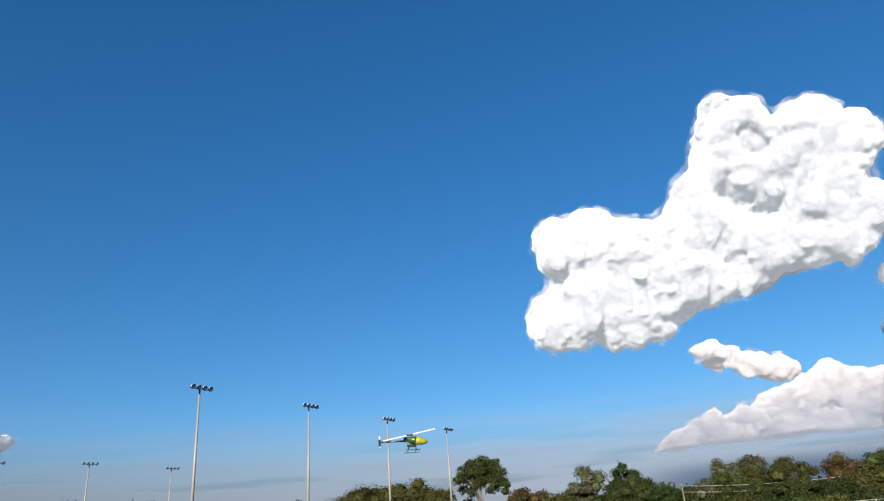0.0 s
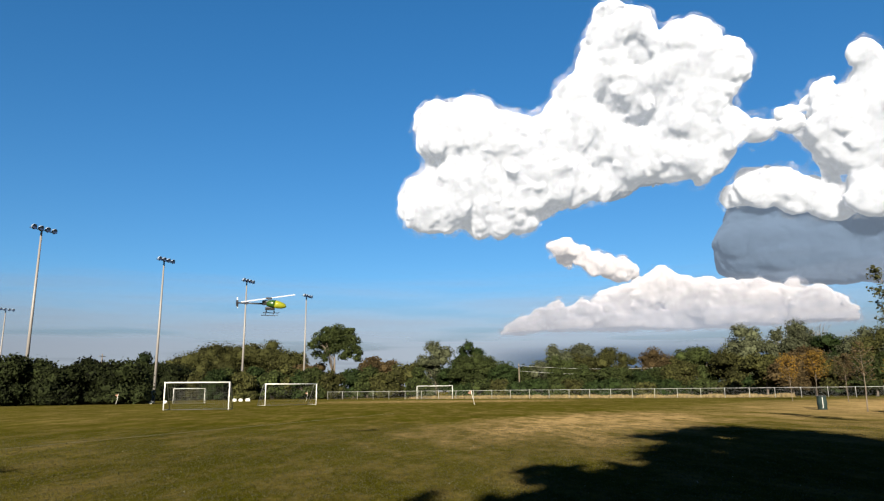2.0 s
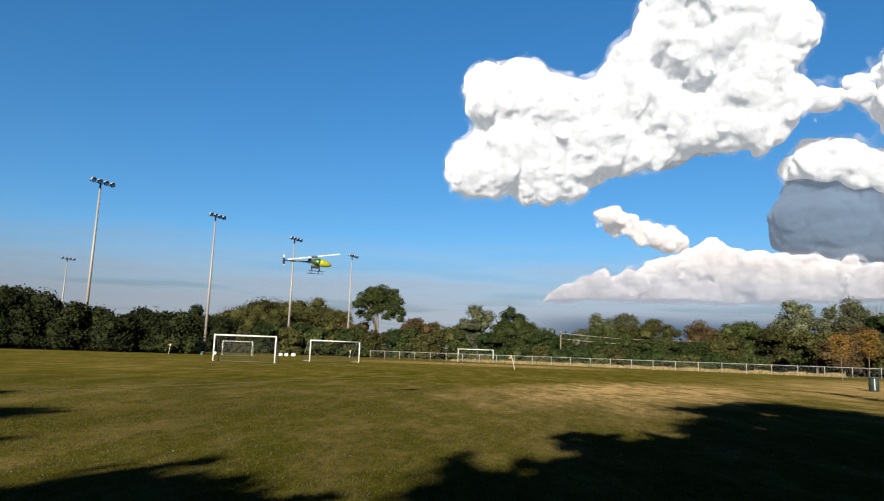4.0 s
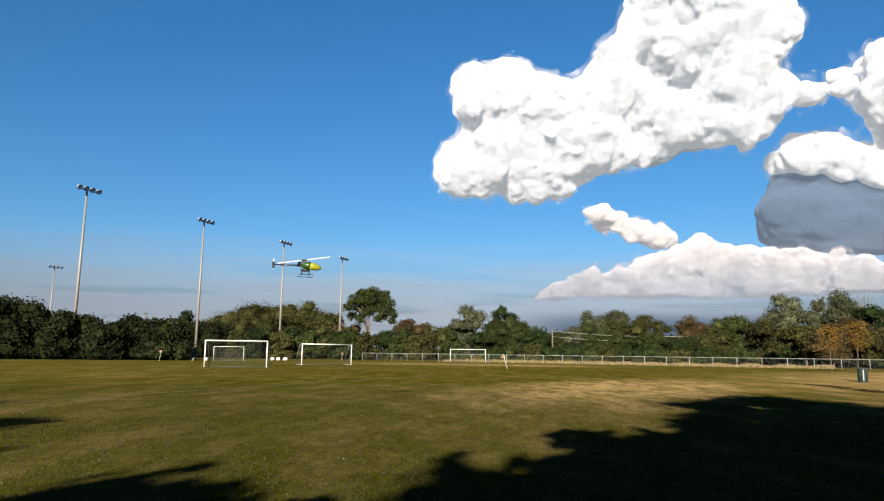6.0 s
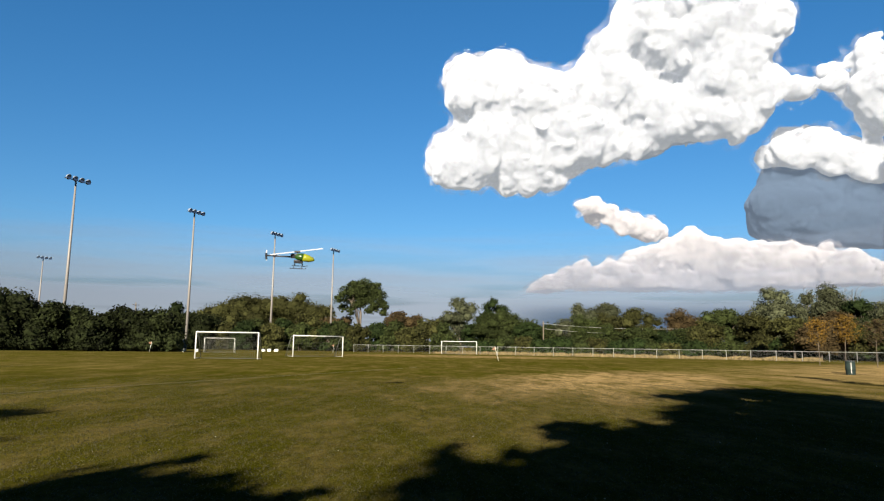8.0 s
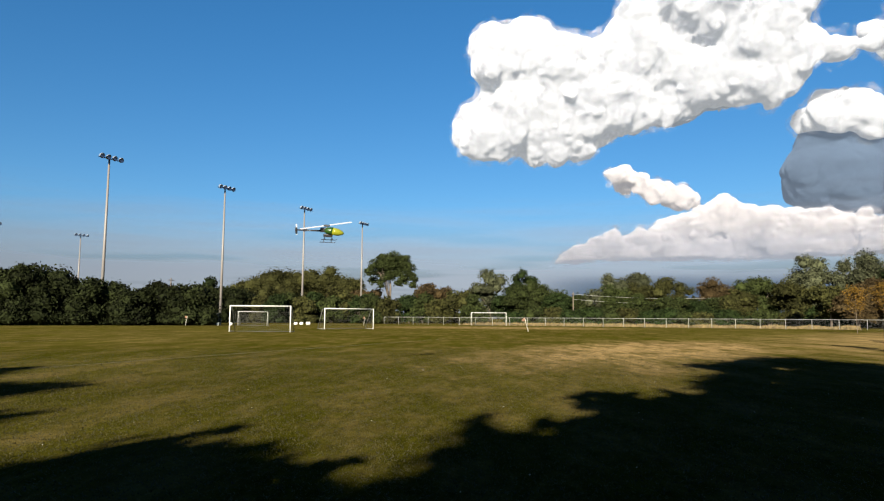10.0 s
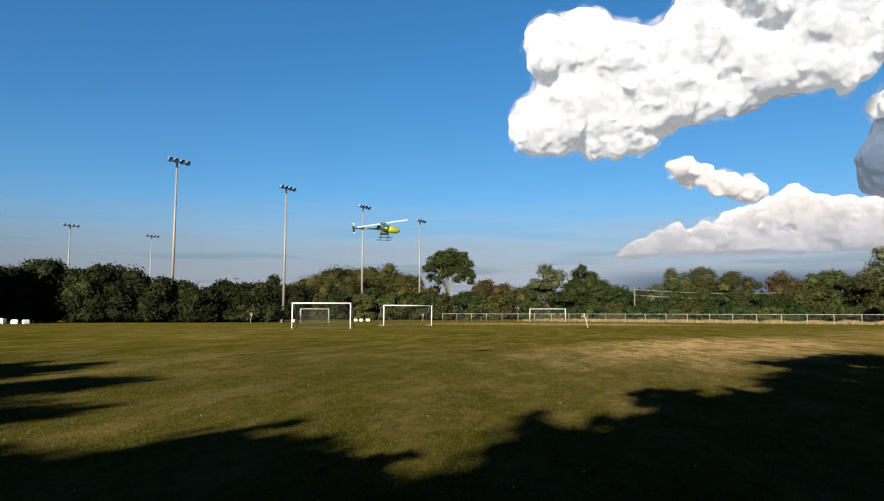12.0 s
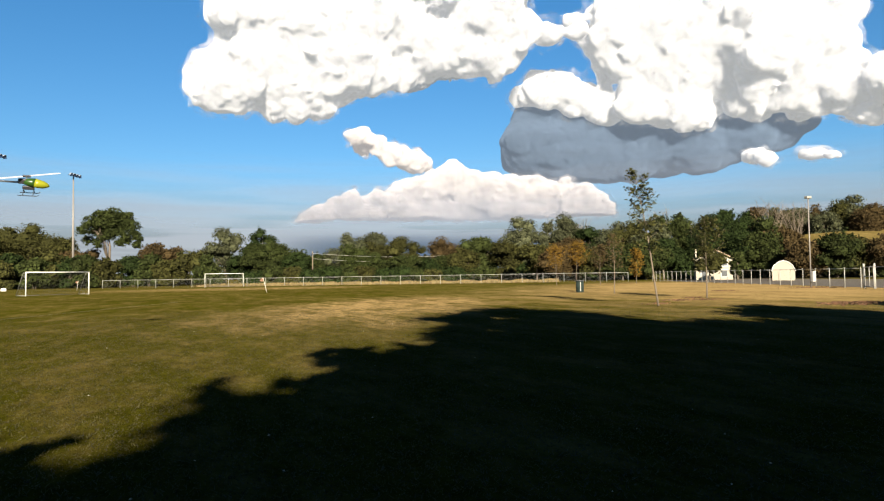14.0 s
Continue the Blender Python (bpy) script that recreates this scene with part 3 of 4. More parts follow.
def bare_tree(at, h, w, seed):
    """A leafless grey tree: trunk, limbs and many fine upright twigs."""
    rng = random.Random(seed)
    root = thing("bare_tree", pose(at[0], at[1], 0), "leafless grey twiggy tree above the wood", "tree", "bare trees")
    part("trunk", tube([(0, 0, -0.1), (0.2, 0, h * 0.4), (0, 0.2, h * 0.75)], [0.28, 0.2, 0.06], 8), BARK_PALE, root)
    bm = bmesh.new()
    for i in range(16):
        a = rng.uniform(0, 6.28)
        z0 = h * rng.uniform(0.3, 0.65)
        tip = Vector((math.cos(a) * w * 0.5 * rng.uniform(0.3, 1), math.sin(a) * w * 0.5 * rng.uniform(0.3, 1), h * rng.uniform(0.75, 1.0)))
        start = Vector((0.1, 0.1, z0))
        mid = start.lerp(tip, 0.5) - Vector((0, 0, 0.04 * h))
        add_tube(bm, [start, mid, tip], [0.1, 0.06, 0.02], 5)
        for k in range(9):
            s = mid.lerp(tip, rng.uniform(0, 1))
            e = s + Vector((rng.gauss(0, 1), rng.gauss(0, 1), rng.uniform(0.8, 2.4)))
            add_tube(bm, [s, e], [0.035, 0.012], 4)
    part("branch", bm, BARK_PALE, root)


for az, el, d, w, s in ((45.6, 5.35, 172, 8, 611), (37.6, 4.9, 178, 6, 612), (47.4, 5.0, 180, 7, 613), (29.2, 4.9, 190, 7, 614), (31.4, 4.6, 190, 6, 615)):
    bare_tree(polar(az, d), 1.45 + d * math.tan(radians(el)), w, s)


def conifer(at, h, w, seed):
    """A small spruce: whorls of drooping needle sprays round a straight stem."""
    rng = np.random.default_rng(seed)
    root = thing("spruce_tree", pose(at[0], at[1], 0), "small dark pointed spruce tree in the wood", "tree")
    part("trunk", tube([(0, 0, -0.1), (0, 0, h)], [0.16, 0.03], 7), BARK, root)
    verts, faces = [], []
    for i in range(26):
        z = h * (0.15 + 0.85 * i / 26)
        r = w * 0.5 * (1 - i / 26) + 0.12
        for k in range(11):
            a = rng.random() * 6.28
            u, v = Vector((math.cos(a), math.sin(a), -0.25)), Vector((-math.sin(a), math.cos(a), 0))
            c = Vector((0, 0, z))
            n = len(verts)
            ln = r * rng.uniform(0.7, 1.1)
            verts += [c, c + u * ln * 0.6 + v * ln * 0.22, c + u * ln, c + u * ln * 0.6 - v * ln * 0.22]
            faces.append((n, n + 1, n + 2, n + 3))
    mesh_part("crown", verts, faces, LEAF_DARK, root)


conifer(polar(24.7, 172), 12.0, 4.2, 621)
conifer(polar(40.0, 150), 12.0, 4.6, 622)

# ---- trees behind the viewer, which shade the near grass ----
for x, y, h, w, bole, s in (
        (4.4, -11.8, 15.8, 9.6, 0.22, 301), (-13.0, -20.5, 12.5, 6.0, 0.15, 303), (-20.5, -18.4, 15.8, 4.4, 0.25, 304), (-16.4, -20.9, 14.3, 5.2, 0.25, 305),
        (14.4, -6.5, 11.8, 6.5, 0.2, 306), (9.5, -14, 12.9, 8.0, 0.15, 307), (22.0, -8.0, 12.9, 8.0, 0.1, 309), (2.5, -18.5, 11.8, 8.0, 0.1, 312),
        (7.0, -9.5, 8.6, 7.0, 0.1, 313), (-11.6, -20.4, 11.1, 5.5, 0.1, 315), (-10.0, -20.5, 11.2, 5.0, 0.1, 316), (-8.7, -20.5, 11.1, 5.0, 0.1, 302),
        (-7.7, -20.6, 10.7, 5.0, 0.1, 317), (-6.6, -20.4, 10.6, 5.0, 0.1, 318), (-5.6, -20.5, 10.5, 5.0, 0.1, 319), (-4.7, -20.5, 11.7, 5.0, 0.1, 310),
        (-3.6, -20.5, 11.8, 5.5, 0.1, 311), (-3.2, -15.0, 9.2, 6.5, 0.1, 308), (-2.0, -14.2, 10.8, 4.5, 0.1, 314), (-1.2, -13.8, 11.7, 5.0, 0.1, 300),
        (0.2, -13.6, 13.6, 5.5, 0.15, 299), (-12.0, -14.5, 8.7, 6.5, 0.1, 298), (-8.0, -14.0, 8.5, 6.5, 0.1, 297), (-3.2, -7.0, 5.0, 4.8, 0.08, 331),
        (0.9, -7.0, 4.7, 5.4, 0.08, 332), (1.6, -9.0, 6.2, 4.6, 0.08, 333),
):
    make_tree("tree", (x, y), h, w, LEAF_GREEN, "leafy green park tree at the edge of the field", s, bole=bole, lobes=70, leaves=11000, size=0.17, core=0.7, boughs=44, reach=1.5, group="trees behind the viewer")
# unseen row, added to block low sky light from the shaded grass
for i in range(16):
    make_tree("tree", (-75 + i * 10 + rs.uniform(-2, 2), -46 + rs.uniform(-6, 4)), 14.5 + rs.uniform(0, 3.5), 12, LEAF_DARK, "dark leafy tree in an unseen row added behind the viewer", 320 + i, bole=0.05, lobes=16, leaves=2200, size=0.4, core=0.85, group="far row of trees behind the viewer")


# ---- flood-light poles ----
def light_pole(at, h, label, turn):
    root = thing("floodlight_pole", pose(at[0], at[1], 0, 0, 0, turn), label, "light pole", "flood-light poles")
    part("pole", tube([(0, 0, -0.1), (0, 0, h * 0.5), (0, 0, h)], [0.29, 0.23, 0.15], 12), PALE_STEEL, root)
    part("crossarm", box((4.4, 0.12, 0.12), (0, 0, h - 0.1), 0.02), DARK_STEEL, root)
    for i in range(4):
        x = -1.9 + i * 1.27
        bm = bmesh.new()
        add_tube(bm, [(x, -0.1, h + 0.28), (x, -0.3, h + 0.16), (x, -0.62, h + 0.02), (x, -0.66, h)], [0.14, 0.34, 0.48, 0.46], 12)
        lamp = part("floodlight", bm, LAMP_HOUSING, root)
        bm = bmesh.new()
        bmesh.ops.create_cone(bm, cap_ends=True, segments=12, radius1=0.43, radius2=0.43, depth=0.03, matrix=pose(x, -0.68, h - 0.01, 65, 0, 0))
        part("lens", bm, LAMP_GLASS, lamp)
    return root


for i in range(4):
    light_pole((-61.2 + 10.13 * i, 109.3 + 26.63 * i), 28.0, "tall pale steel flood-light pole with a bank of lamps", 69)
for az, el, d in ((-42.4, 6.65, 222), (-36.53, 6.49, 226), (-30.88, 6.0, 244)):
    light_pole(polar(az, d), 1.45 + d * math.tan(radians(el)), "distant steel flood-light pole with a bank of lamps", 62)
for az in (-43.1, -43.45):
    light_pole(polar(az, 250), 1.45 + 250 * math.tan(radians(6.1)), "distant steel flood-light pole with a bank of lamps", 80)


# ---- goals ----
def strips(u0, u1, v0, v1, nu, nv, place, wide=0.007):
    """Thin crossing cords over a surface place(u, v)."""
    verts, faces = [], []
    def cord(a, b, off):
        k = len(verts)
        verts.extend([a - off, a + off, b + off, b - off])
        faces.append((k, k + 1, k + 2, k + 3))
    for i in range(nu + 1):
        u = u0 + (u1 - u0) * i / nu
        cord(place(u, v0), place(u, v1), (place(u1, v0) - place(u0, v0)).normalized() * wide / 2)
    for j in range(nv + 1):
        v = v0 + (v1 - v0) * j / nv
        cord(place(u0, v), place(u1, v), (place(u0, v1) - place(u0, v0)).normalized() * wide / 2)
    return verts, faces


def goal(left, right, h, label, depth=2.0, r=0.054):
    a, b = Vector(left), Vector(right)
    mid, w = (a + b) / 2, (b - a).length
    turn = math.degrees(math.atan2(b.y - a.y, b.x - a.x))
    root = thing("soccer_goal", pose(mid.x, mid.y, 0, 0, 0, turn), label, "soccer goal", "goals on the field")
    for s in (-1, 1):
        part("post", tube([(s * w / 2, 0, -0.02), (s * w / 2, 0, h)], [r, r], 10), WHITE_PAINT, root)
        part("back_stay", tube([(s * w / 2, 0.05, h - 0.05), (s * w / 2, 0.7, h - 0.1), (s * w / 2, depth, 0.04)], [0.03, 0.03, 0.03], 6), GALVANISED, root)
        part("ground_side_bar", tube([(s * w / 2, 0, 0.04), (s * w / 2, depth, 0.04)], [0.035, 0.035], 6), GALVANISED, root)
    part("crossbar", tube([(-w / 2 - r, 0, h), (w / 2 + r, 0, h)], [r, r], 10), WHITE_PAINT, root)
    part("ground_back_bar", tube([(-w / 2, depth, 0.02), (w / 2, depth, 0.02)], [0.025, 0.025], 6), DARK_STEEL, root)
    v, f = strips(-w / 2, w / 2, 0, 1, int(w / 0.2), 14, lambda u, q: Vector((u, 0.7 + (depth - 0.7) * q, (h - 0.1) * (1 - q) + 0.04 * q)))
    for s in (-1, 1):
        v2, f2 = strips(0.05, 1, 0.02, 1, 8, 12, lambda u, q: Vector((s * w / 2, (0.7 + (depth - 0.7) * q) * u, (h - 0.1) * (1 - q) + 0.04 * q)))
        f += [tuple(i + len(v) for i in q) for q in f2]
        v += v2
    mesh_part("net", v, f, NET, root, "pale knotted cord net")
    return root


goal(polar(-19.85, 66.5), polar(-15.05, 65.2), 2.44, "white tubular soccer goal with a net, standing on the grass")
goal(polar(-12.25, 80.8), polar(-8.2, 83.4), 2.44, "white tubular soccer goal with a sloping net", depth=2.3)
goal(polar(0.1, 132.0), polar(3.05, 131.0), 2.44, "white soccer goal in front of the far fence")
goal(polar(-19.2, 112.0), polar(-16.9, 111.0), 2.2, "small white goal standing behind another goal", depth=1.2, r=0.035)


# ---- worn chalk lines on the turf ----
def chalk_line(a, b, wide=0.11):
    a, b = Vector((*a, 0.006)), Vector((*b, 0.006))
    d = (b - a).normalized()
    off = Vector((-d.y, d.x, 0)) * wide / 2
    n = 24
    verts = [a.lerp(b, i / n) + off * s * (0.7 + 0.5 * rs.random()) for i in range(n + 1) for s in (-1, 1)]
    ob = mesh_part("trim", verts, [(2 * i, 2 * i + 2, 2 * i + 3, 2 * i + 1) for i in range(n)], CHALK, None)
    tagged(ob, "faded chalk marking line on the turf", "line marking", kind="structure")


chalk_line((-12.0, 18.0), (-1.5, 46.7))
chalk_line((-26.5, 31.1), (-23.3, 39.0))



# ---- fences ----
def chain_fence(a, b, h, spacing, label, post_mat, cell=0.28, wire=0.007, rail_r=0.035, post_r=0.045):
    a, b = Vector((*a, 0)), Vector((*b, 0))
    n = round((b - a).length / spacing)
    step = (b - a).length / n
    turn = math.degrees(math.atan2(b.y - a.y, b.x - a.x))
    root = thing("chain_link_fence", pose(a.x, a.y, 0, 0, 0, turn), label, "fence")
    bm = tube([(0, 0, -0.05), (0, 0, h + 0.06), (0, 0, h + 0.1)], [post_r, post_r, 0.02], 8)
    post = part("post", bm, post_mat, root)
    rail = part("top_rail", tube([(0.05, 0, h), (step - 0.05, 0, h)], [rail_r, rail_r], 6), post_mat, root)
    verts, faces = [], []
    m = int((step + h) / cell)
    for i in range(m):
        for s in (1, -1):
            x0 = -h + i * cell
            lo, hi = max(0, -x0), min(h, step - x0)
            if hi - lo < 0.05:
                continue
            p, q = Vector((x0 + lo, 0, lo)), Vector((x0 + hi, 0, hi))
            if s < 0:
                p.x, q.x = step - p.x, step - q.x
            d = (q - p).normalized()
            off = Vector((-d.z, 0, d.x)) * wire / 2
            k = len(verts)
            verts += [p - off, p + off, q + off, q - off]
            faces.append((k, k + 1, k + 2, k + 3))
    wire_ob = mesh_part("wire_panel", verts, faces, WIRE, root)
    for i in range(1, n + 1):
        for src in (post,) if i == n else (post, rail, wire_ob):
            o = src.copy()
            o.location = (step * i, 0, 0)
            scene.collection.objects.link(o)
    return root


chain_fence((-18.0, 141.0), (68.0, 97.0), 1.5, 3.6, "long galvanised chain-link fence along the field edge", GALVANISED)
chain_fence((71.5, 95.0), (47.0, 37.4), 1.5, 2.3, "chain-link fence with white posts beside a lane", FENCE_PAINT, rail_r=0.022, post_r=0.034)
chain_fence((46.0, 35.6), (39.5, 21.6), 1.6, 2.4, "chain-link fence panel beside the gate", FENCE_PAINT, rail_r=0.022, post_r=0.04)


def gate(x, y, turn):
    root = thing("metal_gate", pose(x, y, 0, 0, 0, turn), "white tubular metal gate with wire infill", "gate")
    for s in (0.0, 1.5):
        part("gate_post", tube([(s, 0, -0.05), (s, 0, 1.85)], [0.07, 0.07], 8), FENCE_PAINT, root)
    bm = bmesh.new()
    for z in (0.15, 0.9, 1.6):
        add_tube(bm, [(0.08, 0, z), (1.42, 0, z)], [0.03, 0.03], 6)
    for x0 in (0.12, 0.75, 1.38):
        add_tube(bm, [(x0, 0, 0.15), (x0, 0, 1.6)], [0.03, 0.03], 6)
    part("gate_frame", bm, FENCE_PAINT, root)


gate(46.8, 37.0, -115)


# ---- east side: saplings, bin, lamp, shed, house ----
def sapling(at, h, w, leaf, label, seed, lean=(0.0, 0.0), leaves=700, bole=0.42, size=0.075):
    """A slim planted tree: one straight stem, short rising twigs, and sparse leaves along them."""
    rng = np.random.default_rng(seed)
    root = thing("sapling", pose(at[0], at[1], 0), label, "tree", "young planted trees")
    r0 = 0.02 + 0.003 * h
    def stem(s):
        return Vector((lean[0] * s + 0.04 * math.sin(5 * s + seed), lean[1] * s + 0.04 * math.cos(4 * s), h * s))
    part("trunk", tube([stem(s / 6) - Vector((0, 0, 0.05 * (s == 0))) for s in range(7)], [r0 * 1.3, r0, r0 * 0.85, r0 * 0.68, r0 * 0.5, r0 * 0.3, r0 * 0.1], 8), BARK_PALE, root)
    bm = bmesh.new()
    pts = []
    n = 26
    for i in range(n):
        s = bole + (0.98 - bole) * (i + rng.random()) / n
        ang = i * 2.4 + rng.normal() * 0.3
        q = (s - bole) / (1 - bole)
        ln = w * 0.5 * (0.35 + 0.75 * math.sin(math.pi * (0.12 + 0.8 * q))) * (0.6 + 0.6 * rng.random()) * (1.0 - 0.45 * q)
        a = stem(s)
        e = a + Vector((math.cos(ang) * ln, math.sin(ang) * ln, ln * (0.55 + 0.5 * rng.random())))
        m = a.lerp(e, 0.5) - Vector((0, 0, 0.06 * ln))
        add_tube(bm, [a, m, e], [r0 * 0.28, r0 * 0.2, 0.006], 5)
        for k in range(int(leaves / n)):
            t = 0.25 + 0.8 * rng.random()
            pts.append(a.lerp(e, t) + Vector(rng.normal(size=3)) * 0.11 * w * 0.5)
    part("branch", bm, BARK, root)
    verts, faces = [], []
    for p in pts:
        u = Vector(rng.normal(size=3)).normalized()
        v = u.orthogonal().normalized()
        g = size * (0.6 + 0.8 * rng.random())
        k = len(verts)
        verts += [p - u * g, p + v * g * 0.5, p + u * g, p - v * g * 0.5]
        faces.append((k, k + 1, k + 2, k + 3))
    mesh_part("crown", verts, faces, leaf, root)
    return root


sapling(polar(37.4, 30.6), 5.9, 1.7, LEAF_OLIVE, "slender leaning sapling with sparse green leaves", 401, (-0.7, 0.6), 1250, 0.36, 0.085)
sapling(polar(33.9, 48.8), 4.0, 1.7, LEAF_BROWN, "thin young tree with brown leaves", 402, leaves=500)
sapling(polar(41.0, 39.5), 4.3, 2.2, LEAF_OLIVE, "thin young tree with thinning olive leaves", 403, leaves=2200, bole=0.36)
sapling(polar(29.2, 85.6), 4.8, 2.6, LEAF_ORANGE, "young tree with orange-brown leaves", 404, leaves=1100, size=0.1)
sapling(polar(32.8, 82), 4.6, 2.4, LEAF_BROWN, "young tree with brown leaves", 405, leaves=900, size=0.1)
sapling(polar(30.9, 95), 5.6, 3.4, LEAF_ORANGE, "young tree with orange-brown leaves", 406, leaves=1500, size=0.12)
sapling(polar(35.7, 92), 4.4, 2.2, LEAF_ORANGE, "young tree with bright orange leaves", 407, leaves=1300, size=0.12, bole=0.2)


def litter_bin(at):
    root = thing("litter_bin", pose(at[0], at[1], 0, 0, 0, -33), "dark green metal litter barrel with a pale stripe", "bin")
    bm = bmesh.new()
    add_tube(bm, [(0, 0, 0), (0, 0, 0.03), (0, 0, 0.28), (0, 0, 0.3), (0, 0, 0.58), (0, 0, 0.6), (0, 0, 0.86), (0, 0, 0.88)], [0.28, 0.29, 0.29, 0.305, 0.305, 0.29, 0.29, 0.3], 20)
    part("barrel", bm, BIN_GREEN, root)
    part("rim", tube([(0, 0, 0.88), (0, 0, 0.91)], [0.31, 0.3], 20), DARK_STEEL, root)
    part("stripe", box((0.055, 0.012, 0.7), (0.06, -0.306, 0.45), 0.002), FENCE_PAINT, root, "pale upright stripe")


litter_bin(polar(31.1, 52.5))


def car_park_lamp(at, h):
    root = thing("lamp_post", pose(at[0], at[1], 0), "tall grey lamp post with a boxy twin head", "lamp post")
    part("pole", tube([(0, 0, 0), (0, 0, h)], [0.06, 0.045], 10), PALE_STEEL, root)
    part("lamp_head", box((0.5, 0.36, 0.22), (0, 0, h + 0.08), 0.05), GALVANISED, root)
    part("meter_box", box((0.34, 0.26, 0.9), (0.05, -0.2, 0.9), 0.02), FENCE_PAINT, root, "white metal meter box")


car_park_lamp(polar(48.3, 64.5), 7.5)


def shed(at, turn):
    root = thing("shed", pose(at[0], at[1], 0, 0, 0, turn), "small white barn-roofed garden shed", "shed")
    prof = [(-1.45, 0), (-1.45, 1.45), (-1.15, 2.15), (-0.55, 2.62), (0, 2.8), (0.55, 2.62), (1.15, 2.15), (1.45, 1.45), (1.45, 0)]
    n = len(prof)
    verts = [(x, y, z) for y in (-1.8, 1.8) for x, z in prof]
    faces = [tuple(range(n)), tuple(range(2 * n - 1, n - 1, -1))] + [(i, i + n, (i + 1) % n + n, (i + 1) % n) for i in range(n)]
    mesh_part("body", verts, faces, SIDING, root)
    rp = [(-1.55, 1.4), (-1.22, 2.2), (-0.58, 2.7), (0, 2.88), (0.58, 2.7), (1.22, 2.2), (1.55, 1.4)]
    k = len(rp)
    verts = [(x, y, z) for y in (-1.9, 1.9) for x, z in rp] + [(x * 0.97, y, z - 0.07) for y in (-1.9, 1.9) for x, z in rp]
    faces = []
    for i in range(k - 1):
        faces += [(i, i + 1, i + 1 + k, i + k), (2 * k + i, 3 * k + i, 3 * k + i + 1, 2 * k + i + 1), (i, 2 * k + i, 2 * k + i + 1, i + 1), (k + i, k + i + 1, 3 * k + i + 1, 3 * k + i)]
    mesh_part("roof", verts, faces, WHITE_PAINT, root)
    part("door", box((1.3, 0.06, 1.9), (0, -1.835, 0.97), 0.01), SIDING, root)


shed(polar(46.5, 108), -46)


def house(at, turn):
    root = thing("house", pose(at[0], at[1], 0, 0, 0, turn), "white gabled house half hidden by trees", "house")
    w, dpt, e, r = 2.9, 4.2, 3.5, 5.0
    verts = [(-w, -dpt, 0), (w, -dpt, 0), (w, -dpt, e), (0, -dpt, r), (-w, -dpt, e), (-w, dpt, 0), (w, dpt, 0), (w, dpt, e), (0, dpt, r), (-w, dpt, e)]
    faces = [(0, 1, 2, 3, 4), (9, 8, 7, 6, 5), (1, 6, 7, 2), (5, 0, 4, 9), (2, 7, 8, 3), (4, 3, 8, 9)]
    mesh_part("wall", verts, faces, SIDING, root)
    for s in (-1, 1):
        bm = bmesh.new()
        ln = math.hypot(w + 0.5, r - e)
        add_box(bm, (ln, 2 * dpt + 1.0, 0.14), (0, 0, 0))
        bmesh.ops.transform(bm, matrix=Matrix.Translation((s * (w + 0.4) / 2, 0, (r + e) / 2 + 0.12)) @ Matrix.Rotation(s * math.atan2(r - e, w), 4, "Y"), verts=bm.verts)
        part("roof", bm, ROOF_BROWN, root)
    for x, z in ((-1.6, 2.9), (1.6, 2.9), (-1.6, 1.1), (1.6, 1.1)):
        win = part("window", box((1.1, 0.08, 1.3), (x, -dpt - 0.03, z), 0.01), WHITE_PAINT, root)
        part("pane", box((0.9, 0.04, 1.1), (x, -dpt - 0.07, z)), DARK_STEEL, win)
    part("chimney", box((0.28, 0.28, 1.7), (-2.7, -1.0, 4.5), 0.03), SIDING, root)


house(polar(41.5, 127), -38)
make_tree("tree", polar(41.3, 112), 4.6, 4.8, LEAF_OLIVE, "small olive tree in front of the house", 421, bole=0.2, lobes=12, leaves=1500, size=0.25)
make_tree("tree", polar(43.3, 114), 4.4, 3.2, LEAF_GREEN, "small green tree beside the house", 422, bole=0.15, lobes=12, leaves=1500, size=0.25)


# ---- smaller things on and round the field ----
def marker(at, size, seed):
    root = thing("white_crate", pose(at[0], at[1], 0, 0, 0, seed * 31), "white plastic crate lying by the hedge", "crate", "white crates by the hedge")
    w, d, h = 1.25 * size, 0.8 * size, 0.85 * size
    part("body", box((w, d, h), (0, 0, h / 2), 0.1 * size), WHITE_PAINT, root)
    part("lid", box((w * 0.72, d * 0.66, 0.05), (0, 0, h + 0.02), 0.02), WHITE_PAINT, root)


for i, (az, d, s) in enumerate(((-40.5, 102, 0.8), (-39.7, 102, 0.62), (-39.0, 102, 0.6), (-20.7, 112, 0.5), (-19.75, 113, 0.5), (-14.6, 128, 0.5), (-14.15, 128, 0.5), (-13.6, 128, 0.55))):
    marker(polar(az, d), s, i)


def corner_flag(at, h, lean, label):
    root = thing("corner_flag", pose(at[0], at[1], 0, 0, lean, 0), label, "flag")
    part("staff", tube([(0, 0, -0.05), (0, 0, h)], [0.022, 0.018], 6), WHITE_PAINT, root)
    verts = [(0.02, 0.0, h), (0.02, 0.0, h - 0.38), (-0.2, 0.04, h - 0.36), (-0.42, -0.03, h - 0.22), (-0.2, 0.04, h - 0.06)]
    bm = bmesh.new()
    vs = [bm.verts.new(v) for v in verts]
    vs2 = [bm.verts.new((v[0], v[1] + 0.012, v[2])) for v in verts]
    bm.faces.new(vs)
    bm.faces.new(vs2[::-1])
    for i in range(5):
        bm.faces.new((vs[i], vs2[i], vs2[(i + 1) % 5], vs[(i + 1) % 5]))
    part("cloth", bm, FLAG_RED, root, "small faded red cloth")


